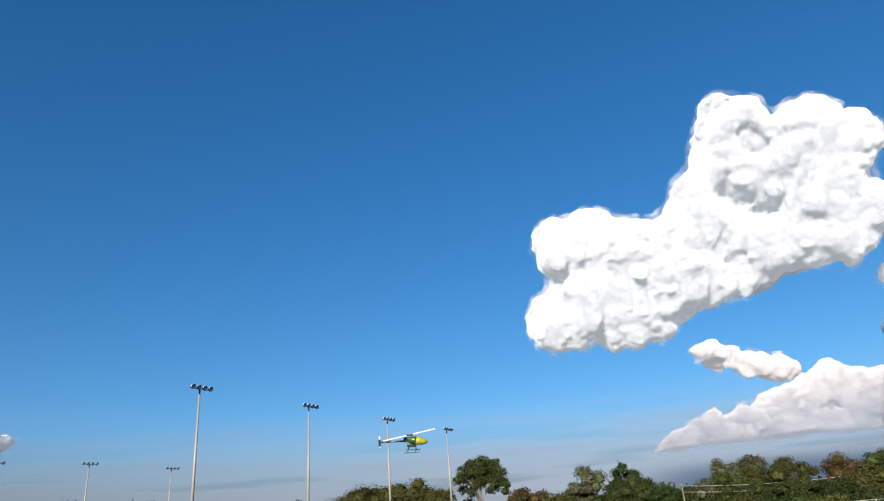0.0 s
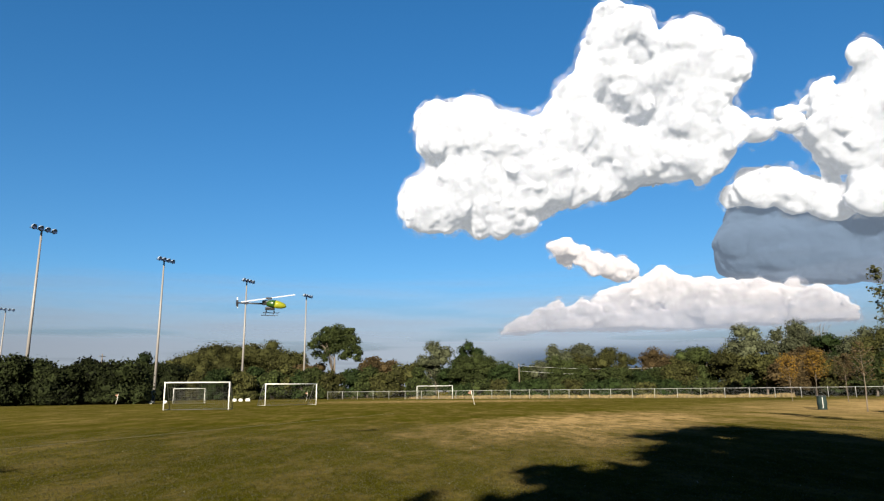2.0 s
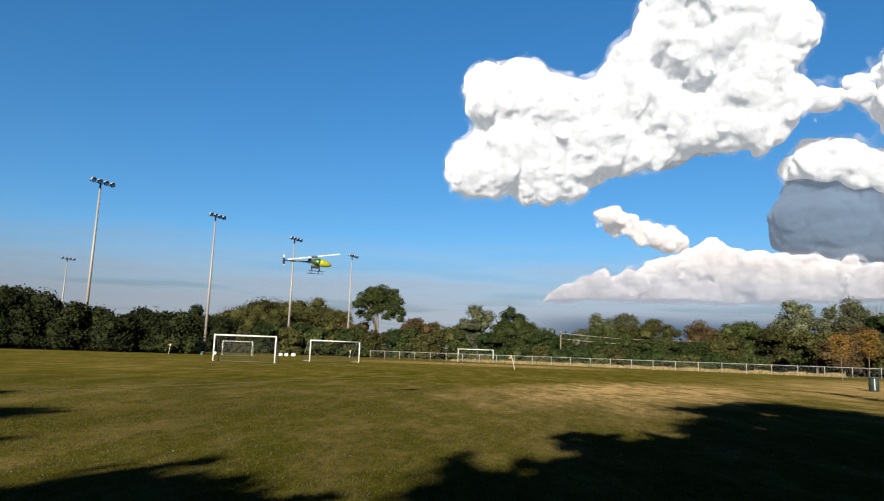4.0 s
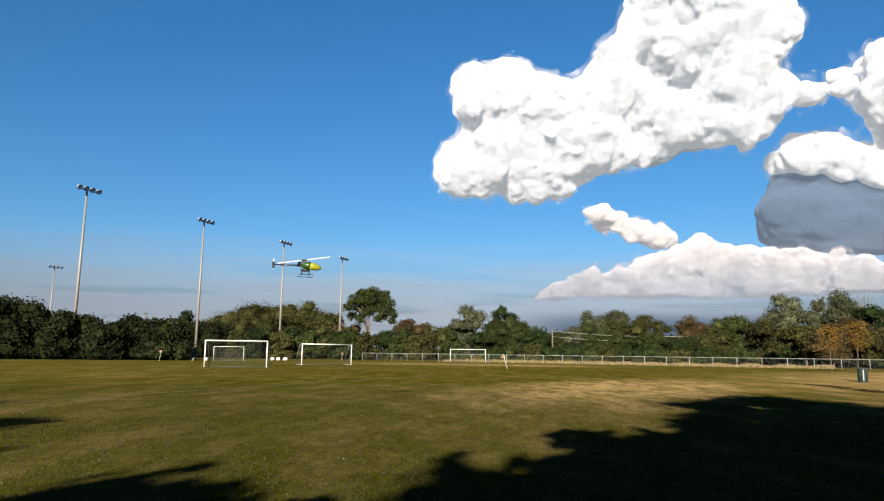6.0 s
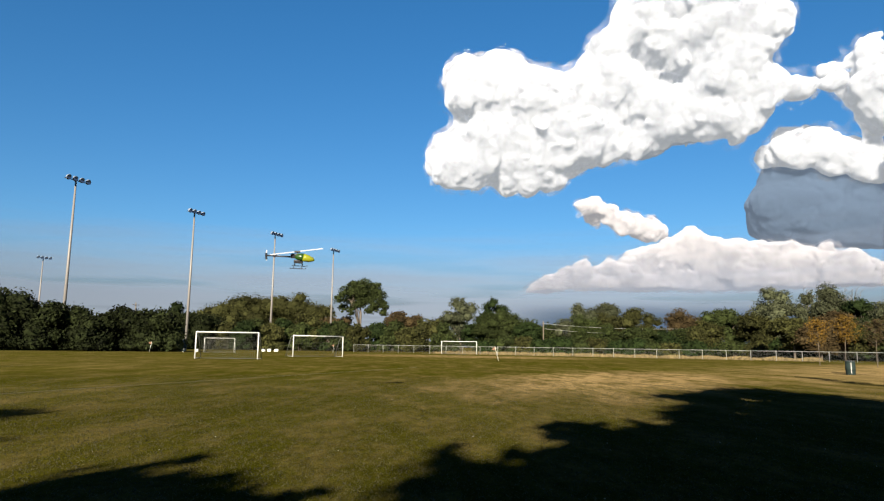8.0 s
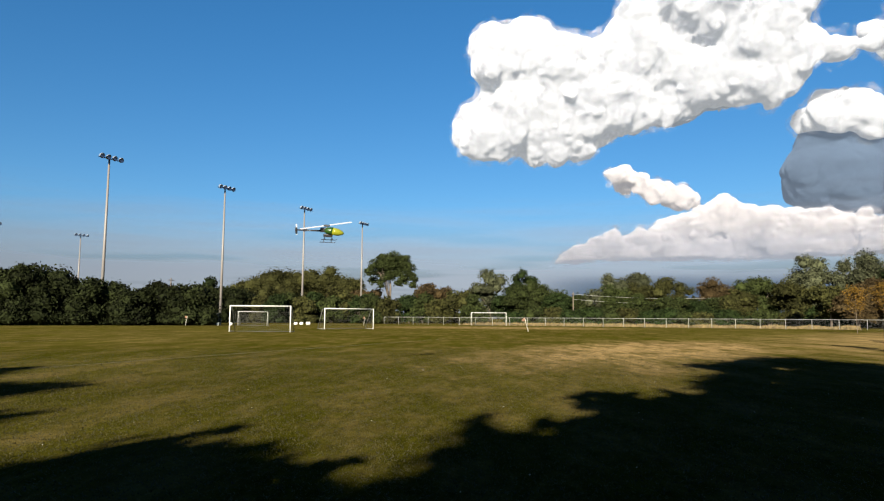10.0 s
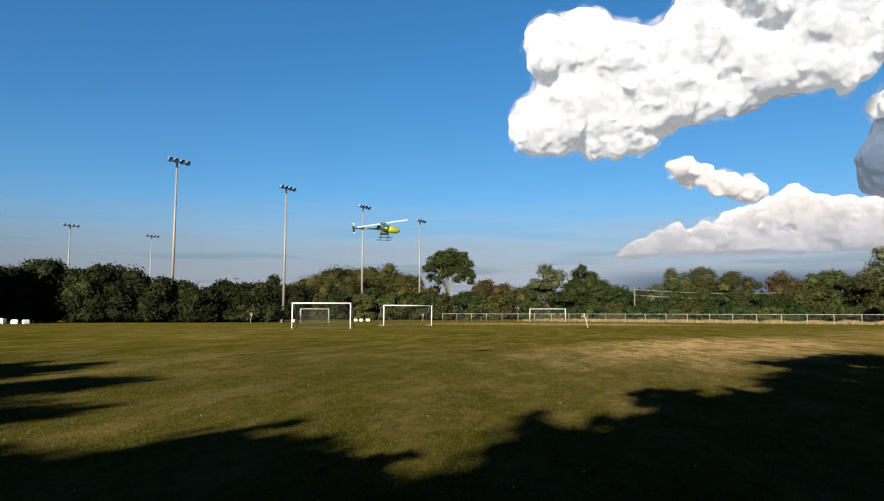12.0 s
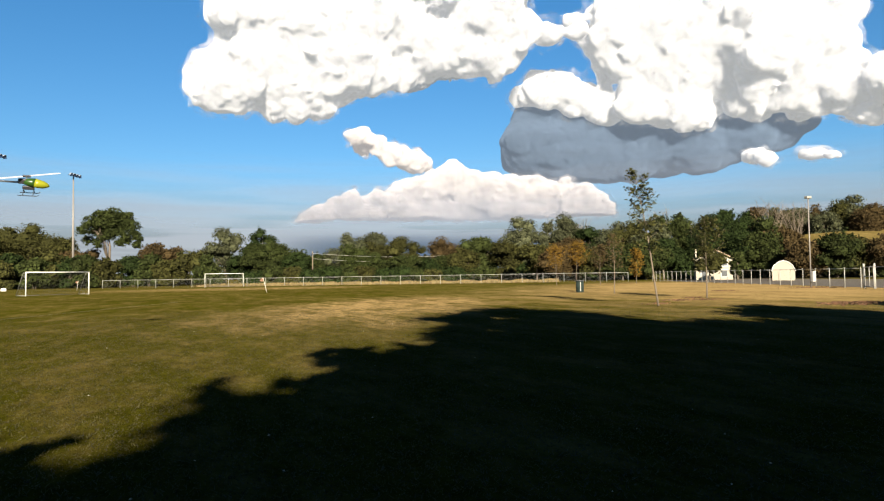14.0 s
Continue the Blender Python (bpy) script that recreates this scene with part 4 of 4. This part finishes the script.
corner_flag(polar(4.9, 72), 1.55, -14, "leaning corner flag with a small faded cloth")
corner_flag(polar(-23.2, 104), 1.5, 10, "leaning corner flag near the hedge")
corner_flag(polar(-9.0, 120), 1.5, 8, "corner flag near the far fence")


def utility_box(at):
    root = thing("utility_cabinet", pose(at[0], at[1], 0, 0, 0, 20), "dark steel utility cabinet at the foot of a light pole", "cabinet")
    part("body", box((1.7, 1.0, 2.0), (0, 0, 1.0), 0.04), DARK_STEEL, root)
    part("roof", box((1.9, 1.2, 0.08), (0, 0, 2.05), 0.02), DARK_STEEL, root)
    part("door", box((0.75, 0.04, 1.7), (-0.42, -0.52, 1.0), 0.01), DARK_STEEL, root)


utility_box(polar(-20.9, 124))


def utility_pole(at, h, label):
    root = thing("utility_pole", pose(at[0], at[1], 0, 0, 0, 70), label, "utility pole", "utility poles")
    part("pole", tube([(0, 0, -0.1), (0, 0, h)], [0.17, 0.12], 8), BARK_PALE, root)
    part("crossarm", box((2.2, 0.12, 0.14), (0, 0, h - 0.6), 0.01), BARK_PALE, root)
    return root


p1, p2 = polar(8.65, 168), polar(25.0, 178)
utility_pole(p1, 7.9, "pale wooden utility pole among the trees")
utility_pole(p2, 8.2, "pale wooden utility pole among the trees")
utility_pole(polar(-24.4, 190), 1.45 + 190 * math.tan(radians(3.0)), "dark distant utility pole above the hedge")
for dz in (0.0, 1.3):
    a, b = Vector((p1.x, p1.y, 7.4 - dz)), Vector((p2.x, p2.y, 7.7 - dz))
    wire = thing("power_cable", pose(0, 0, 0), "pale overhead cable slung between two poles", "cable", "overhead cables")
    part("cable", tube([a.lerp(b, s / 10) - Vector((0, 0, 1.2 * (1 - (s / 5 - 1) ** 2))) for s in range(11)], [0.035] * 11, 5), GALVANISED, wire)

lane = mesh_part("lane", [(48.5, 37.5, 0.02), (73.5, 97, 0.02), (95, 97, 0.02), (80, 30, 0.02), (52, 20, 0.02)], [(0, 4, 3, 2, 1)], GRAVEL, None)
tagged(lane, "grey gravel lane behind the fence", "lane", kind="structure")


# ---- model helicopter ----
def helicopter(at, turn, pitch, roll):
    root = thing("model_helicopter", pose(at[0], at[1], at[2], 0, 0, 0) @ pose(0, 0, 0, roll, pitch, turn), "lime green and yellow model helicopter with white rotor blades, hovering", "helicopter")
    bm = bmesh.new()
    add_tube(bm, [(0.42, 0, -0.03), (0.385, 0, -0.015), (0.3, 0, 0.0), (0.2, 0, 0.02), (0.13, 0, 0.035)], [0.012, 0.05, 0.085, 0.1, 0.102], 14)
    part("canopy", bm, YELLOW_SHELL, root)
    part("canopy_band", tube([(0.135, 0, 0.034), (0.08, 0, 0.04), (-0.02, 0, 0.045), (-0.08, 0, 0.04)], [0.101, 0.1, 0.085, 0.055], 14), GREEN_SHELL, root, "lime green band")
    part("gearbox", box((0.2, 0.09, 0.12), (-0.1, 0, 0.06), 0.02), CARBON, root)
    part("frame", box((0.24, 0.06, 0.09), (0.0, 0, -0.09), 0.015), CARBON, root)
    part("tail_boom", tube([(-0.12, 0, 0.03), (-0.85, 0, 0.03)], [0.022, 0.018], 10), CARBON, root)
    part("tail_fin", box((0.06, 0.012, 0.17), (-0.84, 0, 0.02), 0.004), CARBON, root)
    part("horizontal_fin", box((0.07, 0.22, 0.01), (-0.6, 0, 0.03), 0.003), CARBON, root)
    for s in (-1, 1):
        part("tail_blade", box((0.03, 0.008, 0.13), (-0.84, 0.03, 0.03 + s * 0.08), 0.002), BLADE_WHITE, root)
        part("skid", tube([(0.22, s * 0.12, -0.22), (0.18, s * 0.12, -0.245), (-0.2, s * 0.12, -0.245)], [0.01, 0.01, 0.01], 6), CARBON, root)
        for x in (0.1, -0.1):
            part("strut", tube([(x, s * 0.03, -0.15), (x, s * 0.12, -0.245)], [0.009, 0.009], 6), CARBON, root)
    part("mast", tube([(-0.03, 0, 0.1), (-0.03, 0, 0.19)], [0.012, 0.012], 8), GALVANISED, root)
    hub = part("rotor_head", box((0.16, 0.05, 0.05), (-0.03, 0, 0.18), 0.012), CARBON, root)
    for s in (-1, 1):
        bm = box((0.66, 0.075, 0.01), (s * 0.42, 0, 0.185), 0.003)
        bmesh.ops.transform(bm, matrix=Matrix.Translation((-0.03, 0, 0)) @ Matrix.Rotation(radians(36), 4, "Z"), verts=bm.verts)
        part("rotor_blade", bm, BLADE_WHITE, hub, "white rotor blade")


helicopter(polar(-12.2, 18.0, 1.45 + 18.0 * math.tan(radians(7.1))), 3, 2, 23)


# ---- clouds ----
def value_noise(shape, cell, rng):
    """Smooth noise from -1 to 1 over a grid, with features about `cell` grid steps across."""
    out = rng.uniform(-1, 1, [int(n / cell) + 3 for n in shape])
    for axis, n in enumerate(shape):
        p = np.arange(n) / cell + 0.37
        i = p.astype(int)
        u = p - i
        u = u * u * (3 - 2 * u)
        u = u.reshape([-1 if k == axis else 1 for k in range(3)])
        out = np.take(out, i, axis) * (1 - u) + np.take(out, i + 1, axis) * u
    return out


def surface_net(f):
    """Verts (in grid steps) and quads of the skin where the field f changes sign."""
    cells = tuple(n - 1 for n in f.shape)
    total, count, crossings = np.zeros(cells + (3,)), np.zeros(cells), []
    for a in range(3):
        lo, hi = f.take(range(f.shape[a] - 1), a), f.take(range(1, f.shape[a]), a)
        cross = (lo < 0) != (hi < 0)
        t = np.where(cross, lo / np.where(cross, lo - hi, 1), 0)
        crossings.append((cross, lo < 0))
        b, c = [k for k in range(3) if k != a]
        for i in (0, 1):
            for j in (0, 1):
                sl = [slice(None)] * 3
                sl[b], sl[c] = slice(i, i + cells[b]), slice(j, j + cells[c])
                m = cross[tuple(sl)]
                total[..., a] += t[tuple(sl)]
                total[..., b] += i * m
                total[..., c] += j * m
                count += m
    used = count > 0
    index = np.full(cells, -1)
    index[used] = np.arange(used.sum())
    verts = np.argwhere(used) + total[used] / count[used][:, None]
    quads = []
    for a, (cross, inside) in enumerate(crossings):
        b, c = [k for k in range(3) if k != a]
        sl = [slice(None)] * 3
        sl[b], sl[c] = slice(1, cells[b]), slice(1, cells[c])
        at = np.argwhere(cross[tuple(sl)])
        flip = inside[tuple(sl)][cross[tuple(sl)]]
        q = np.empty((len(at), 4), int)
        for k, (i, j) in enumerate(((0, 0), (1, 0), (1, 1), (0, 1))):
            p = at.copy()
            p[:, b] += i
            p[:, c] += j
            q[:, k] = index[tuple(p.T)]
        if a == 1:
            flip = ~flip
        q[~flip] = q[~flip][:, ::-1]
        quads.append(q)
    return verts, np.concatenate(quads)


def cloud(puffs, dist, label, voxel=6.5, mat=None, squash=1.0, rough=1.0, blend=20.0, fringe=1.0, base_el=None, lumpy=1.0):
    """One cloud: round puffs (bearing, height angle, angular radius) melted into one billowing skin, roughened at five
    scales, with two torn layers of thin vapour round it."""
    mat = mat or CLOUD
    rng = np.random.default_rng(len(puffs) * 7 + int(dist))
    root = tagged(new("cloud"), label, "cloud", "clouds")
    cen, rad = [], []
    for az, el, r in puffs:
        el += 0.25
        d = dist * (1 + 0.02 * rng.uniform(-1, 1))
        cen.append([math.sin(radians(az)) * math.cos(radians(el)) * d, math.cos(radians(az)) * math.cos(radians(el)) * d, math.sin(radians(el)) * d + EYE])
        rad.append(d * math.tan(radians(r)))
    cen, rad = np.array(cen), np.array(rad)
    lo, hi = (cen - rad[:, None]).min(0) - 60, (cen + rad[:, None]).max(0) + 60
    axes = [np.arange(a, b, voxel) for a, b in zip(lo, hi)]
    shape = tuple(len(a) for a in axes)
    field = np.zeros(shape)
    for c, r in zip(cen, rad):
        gap = np.sqrt(((axes[0] - c[0]) ** 2)[:, None, None] + ((axes[1] - c[1]) ** 2)[None, :, None] + (((axes[2] - c[2]) / squash) ** 2)[None, None, :]) - r
        field += np.exp(np.minimum(-gap / blend, 30))
    field = -blend * np.log(field + 1e-12)
    for size, amp, billow in ((170, 18, 0), (95, 22, 1), (52, 11, 1), (28, 5, 1), (15, 3.5, 0)):
        n = value_noise(shape, max(size * rough / voxel, 1.6), rng)
        field += amp * rough * lumpy * ((1.1 * np.abs(n) - 0.35) * -1.3 if billow else n)
    if base_el is not None:
        ragged = value_noise(shape, 70 / voxel, rng) * 7 + value_noise(shape, 25 / voxel, rng) * 4
        field = np.maximum(field, EYE + dist * math.tan(radians(base_el)) - axes[2][None, None, :] + ragged)
    mid = (lo + hi) / 2
    root.location = mid
    layers = [("billow", 7.0, mat)]
    if fringe:
        layers += [("wisp", 14.0 * fringe, VEILS[mat]), ("wisp", 20.0 * fringe, VEILS[mat])]
    torn = value_noise(shape, 34 / voxel, rng) * 5 + value_noise(shape, 14 / voxel, rng) * 4
    for name, grow, skin in layers:
        v, f = surface_net(field - grow + (torn * fringe if name == "wisp" else 0))
        mesh_part(name, v * voxel + lo - mid, f, skin, root, smooth=True)
    return root


cloud([(5.2, 21.4, 2.95), (2.4, 21.7, 2.24), (8.2, 20.4, 2.75), (1, 22.2, 1.05), (4.9, 23.5, 1.14), (4.3, 17.4, 2.88), (1.9, 15.7, 2.02), (0.4, 14.8, 1.44), (18.4, 27.4, 1.94), (6.4, 15.6, 2.49), (9, 16.5, 2.75), (10.8, 19.2, 2.54), (7.5, 14.2, 1.34), (12.7, 18, 2.8), (13.6, 21.4, 2.5), (14, 24.3, 1.19), (15.9, 19.9, 2.65), (16.2, 17, 1.65), (18.6, 18.8, 2.34), (21.6, 18.5, 2.11), (24.3, 18.2, 1.8), (17.1, 26, 2.14), (17.5, 29.4, 1.41), (19.8, 29, 1.39), (23.5, 25.9, 2.46), (26, 25.3, 1.83), (27.6, 24.6, 1.15), (25, 23, 2.03), (20.9, 23.7, 2.62), (23.3, 21.4, 2.24), (26.4, 19.8, 1.68), (28.9, 19.3, 1.15), (31.2, 19.2, 0.72)], 2600, "great heaped white cumulus cloud, sunlit on one flank")
cloud([(10.5, 15.4, 0.7), (12.0, 15.7, 0.9), (14.0, 16.2, 1.0), (16.0, 16.7, 1.1), (18.2, 17.1, 1.2), (20.4, 17.4, 1.2), (22.6, 17.7, 1.1), (24.8, 17.9, 0.9), (27.0, 18.9, 0.6), (4.5, 14.6, 0.6), (7.0, 14.4, 0.6)], 2670, "thin grey vapour and painted underside shade trailing below the white cumulus", mat=CLOUD_SHADE_MIST, rough=0.9, fringe=0.0)
cloud([(37.7, 20.3, 2.31), (34.7, 19.3, 1.85), (38.9, 18, 2.96), (35.6, 17, 2.24), (41.6, 18.6, 2.12), (42.3, 16, 2.46), (40, 14.8, 2.19), (33.2, 20.9, 0.57), (36.9, 23.6, 0.62), (33.7, 18.2, 1.47), (30.9, 20, 0.51), (27.7, 15.1, 1.32), (29.4, 14.9, 1.51), (26.2, 14.6, 0.58), (31.5, 14.1, 1.52), (33.5, 13.4, 1.57), (36, 13.4, 1.68), (38.2, 12.6, 1.63), (40.7, 12.2, 1.57), (44.6, 13.6, 2), (45.5, 16.6, 2.78), (47.9, 17, 2.32), (48.5, 13.4, 1.98), (50.7, 13, 1.7), (52.4, 11.9, 1.38), (50.1, 16.2, 1.54), (44.4, 19.2, 2.16), (54.2, 13.2, 1.95), (47.2, 20.3, 2.07), (50.9, 18.8, 1.29)], 2700, "huge white cumulus cloud with a bright top", voxel=7.5)
# separate dark body whose colour carries the shade of the cumulus base
cloud([(27.1, 11, 1.86), (29.6, 10.4, 2.12), (32.4, 10, 2.27), (35.2, 9.8, 2.23), (37.8, 9.8, 2.09), (40.4, 9.8, 1.88), (42.9, 9.9, 1.58), (45.1, 9.9, 1.14), (46.9, 9.9, 0.8), (26.1, 9.4, 1.13), (28, 9.1, 1.31), (30.3, 8.8, 1.3), (32.9, 8.6, 1.28), (35.6, 8.5, 1.25), (38.2, 8.6, 1.14), (40.8, 8.7, 1.03), (27.8, 12.8, 1.84), (31.1, 12.6, 2.04), (34.3, 12.4, 2), (37.5, 12.2, 1.95), (40.5, 11.9, 1.78), (43.4, 11.6, 1.56), (46.2, 11.3, 1.2), (48.4, 11, 0.85)], 2800, "flat slate-grey shaded base of the great cumulus", mat=CLOUD_SHADED, squash=0.85, lumpy=0.45, blend=30.0, fringe=0.0, base_el=7.3)
cloud([(13.2, 11, 0.96), (14.4, 10.7, 0.86), (15.8, 9.9, 0.95), (17.3, 9.5, 0.71), (18.1, 9.2, 0.42), (12.3, 11.3, 0.34)], 2350, "small pale grey cloud puff drifting alone", mat=CLOUD_CREAM, voxel=5, rough=0.7, blend=14.0, fringe=0.7)
cloud([(20.3, 7.7, 1.34), (18.8, 7.2, 1.15), (17.4, 6.6, 1.15), (16.4, 6.9, 0.76), (22.2, 7.1, 1.53), (24.1, 6.6, 1.62), (26.1, 6.5, 1.42), (28, 6.3, 1.32), (29.8, 6.3, 1.17), (31.7, 5.8, 1.06), (33.4, 5.1, 0.69), (15.5, 6, 0.96), (13.3, 5.3, 0.95), (12, 6.1, 0.52), (10.9, 5.2, 0.8), (9.2, 4.7, 0.61), (7.9, 4.4, 0.37), (14.5, 5.1, 0.96), (16.9, 5, 1.15), (19.3, 4.9, 1.15), (22.2, 4.9, 1.15), (25.1, 4.8, 1.05), (27.9, 4.8, 0.94), (30.7, 4.7, 0.79)], 2150, "long low bank of creamy cumulus near the horizon", mat=CLOUD_CREAM, voxel=5, rough=0.65, blend=16.0, base_el=4.95, fringe=0.7)
cloud([(-48.0, 10.0, 1.87), (-47.0, 8.6, 0.94), (-47.9, 7.3, 1.69)], 2900, "white cloud above the western trees", voxel=8, rough=0.7)
cloud([(44.6, 8.6, 0.85), (45.7, 8.3, 0.75), (48.3, 8.4, 0.5), (49.1, 8.4, 0.5), (50.0, 8.3, 0.4)], 2300, "thin small white cloud scraps", voxel=5, rough=0.5, squash=0.6, blend=10.0)
cloud([(-44.0, 7.3, 0.45), (-43.2, 7.5, 0.5), (-42.4, 7.7, 0.4), (-43.6, 6.8, 0.35), (-41.8, 7.8, 0.25)], 2300, "thin pale wisp of cloud near the western trees", mat=CLOUD_SHADE_MIST, voxel=4.5, rough=0.6, squash=0.6, blend=14.0, lumpy=1.3)


def haze_bank(name, dist, az0, az1, top, mat, label):
    """A far curved bank of thin vapour along the horizon."""
    n = 48
    verts, faces = [], []
    for i in range(n + 1):
        a = az0 + (az1 - az0) * i / n
        for j in range(7):
            lean_back = 1 + 0.012 * j
            verts.append(polar(a, dist * lean_back, -10 + (top + 10) * j / 6))
    for i in range(n):
        for j in range(6):
            k = i * 7 + j
            faces.append((k, k + 1, k + 8, k + 7))
    ob = mesh_part(name, verts, faces, mat, None, smooth=True)
    tagged(ob, label, "haze", kind="structure")


haze_bank("backdrop", 1500, -62, 66, 330, HAZE, "grey-blue haze and thin stratus low over the horizon")
haze_bank("backdrop_shade", 1450, -2, 46, 205, SHADE_HAZE, "dark slate-blue haze painted as cloud shade under the far cumulus")

# ---- tall dry grass between the far fence and the bushes ----
def straw_strip():
    rng = np.random.default_rng(12)
    n = 10000
    t = rng.random(n) ** 0.9
    back_off = 3.0 + 14 * rng.random(n)
    x = -4.0 + 62.0 * t + back_off * 0.45
    y = 134.0 - 31.7 * t + back_off * 0.89
    h = (0.25 + 0.4 * rng.random(n)) * (0.6 + 0.5 * np.sin(t * 40) ** 2)
    wd = 0.1 + 0.1 * rng.random(n)
    a = rng.random(n) * np.pi
    lean = rng.normal(0, 0.15, (n, 2))
    p = np.stack([np.stack([x - np.cos(a) * wd, y - np.sin(a) * wd, np.zeros(n)], 1), np.stack([x + np.cos(a) * wd, y + np.sin(a) * wd, np.zeros(n)], 1),
                  np.stack([x + lean[:, 0], y + lean[:, 1], h], 1)], 1).reshape(-1, 3)
    ob = mesh_part("dry_grass", p, np.arange(3 * n).reshape(-1, 3), STRAW, None)
    tagged(ob, "tall straw-coloured dry grass behind the far fence", "grass", kind="stuff")


straw_strip()

# ---- near grass ----
def near_grass():
    rng = np.random.default_rng(9)
    n = 190000
    az = np.radians(rng.uniform(-52, 58, n))
    r = 3.5 + 30 * rng.random(n) ** 1.15
    x, y = r * np.sin(az), r * np.cos(az)
    h = rng.uniform(0.008, 0.028, n) * np.clip((36 - r) / 14, 0.1, 1)
    t = rng.uniform(0, 2 * np.pi, n)
    wd = 0.004 + 0.0004 * r
    lean = rng.normal(0, 0.025, (n, 2))
    a = np.stack([x - np.cos(t) * wd, y - np.sin(t) * wd, np.full(n, -0.002)], 1)
    b = np.stack([x + np.cos(t) * wd, y + np.sin(t) * wd, np.full(n, -0.002)], 1)
    c = np.stack([x + lean[:, 0], y + lean[:, 1], h], 1)
    v = np.stack([a, b, c], 1).reshape(-1, 3)
    me = bpy.data.meshes.new("grass")
    me.vertices.add(3 * n)
    me.vertices.foreach_set("co", v.ravel())
    me.loops.add(3 * n)
    me.loops.foreach_set("vertex_index", np.arange(3 * n))
    me.polygons.add(n)
    me.polygons.foreach_set("loop_start", np.arange(0, 3 * n, 3))
    me.update()
    me.validate()
    me.materials.append(BLADE)
    tagged(new("grass", me), "short mown grass blades, part green and part straw", "grass", kind="stuff")


near_grass()


def clover_heads():
    """Scattered pale clover heads and fallen leaves in the near turf."""
    rng = np.random.default_rng(31)
    verts, faces = [], []
    for i in range(70):
        c = polar(rng.uniform(-50, 55), 4.5 + 16 * rng.random())
        r = rng.uniform(0.006, 0.013)
        k = len(verts)
        ang = rng.random() * 6.28
        for j in range(5):
            verts.append(c + Vector((math.cos(ang + j * 1.257) * r, math.sin(ang + j * 1.257) * r * 0.7, 0.018 + 0.006 * rng.random())))
        verts.append(c + Vector((0, 0, 0.03)))
        faces += [(k + j, k + (j + 1) % 5, k + 5) for j in range(5)]
    ob = mesh_part("clover", verts, faces, FENCE_PAINT, None)
    tagged(ob, "scattered pale clover heads in the mown turf", "clover", kind="stuff")


clover_heads()


def fallen_leaves(x, y, spread, n, seed):
    """A thin drift of curled brown leaves on the dry grass."""
    rng = np.random.default_rng(seed)
    verts, faces = [], []
    for i in range(n):
        c = Vector((x + rng.normal() * spread, y + rng.normal() * spread * 0.45, rng.uniform(0.01, 0.05)))
        u = Vector((rng.normal(), rng.normal(), rng.normal() * 0.5)).normalized()
        w = u.orthogonal().normalized()
        g = rng.uniform(0.04, 0.09)
        k = len(verts)
        verts += [c - u * g, c + w * g * 0.6 + Vector((0, 0, 0.01)), c + u * g, c - w * g * 0.6 + Vector((0, 0, 0.01))]
        faces.append((k, k + 1, k + 2, k + 3))
    ob = mesh_part("leaf_litter", verts, faces, LITTER, None)
    tagged(ob, "drift of fallen brown leaves on dry grass", "leaves", kind="stuff")


for i, (x, y, spread, n) in enumerate(((25.8, 21.4, 0.8, 170), (25.4, 20.5, 0.8, 150), (46.1, 41.3, 1.0, 150), (22.7, 28.1, 0.45, 70), (24.1, 27.8, 0.35, 50), (36.0, 39.6, 0.5, 70), (25.3, 30.4, 0.3, 40), (47.0, 40.0, 0.6, 60), (91.8, 89.3, 0.9, 70), (19.4, 25.6, 0.4, 40), (26.8, 21.2, 0.5, 70))):
    fallen_leaves(x, y, spread, n, 700 + i)
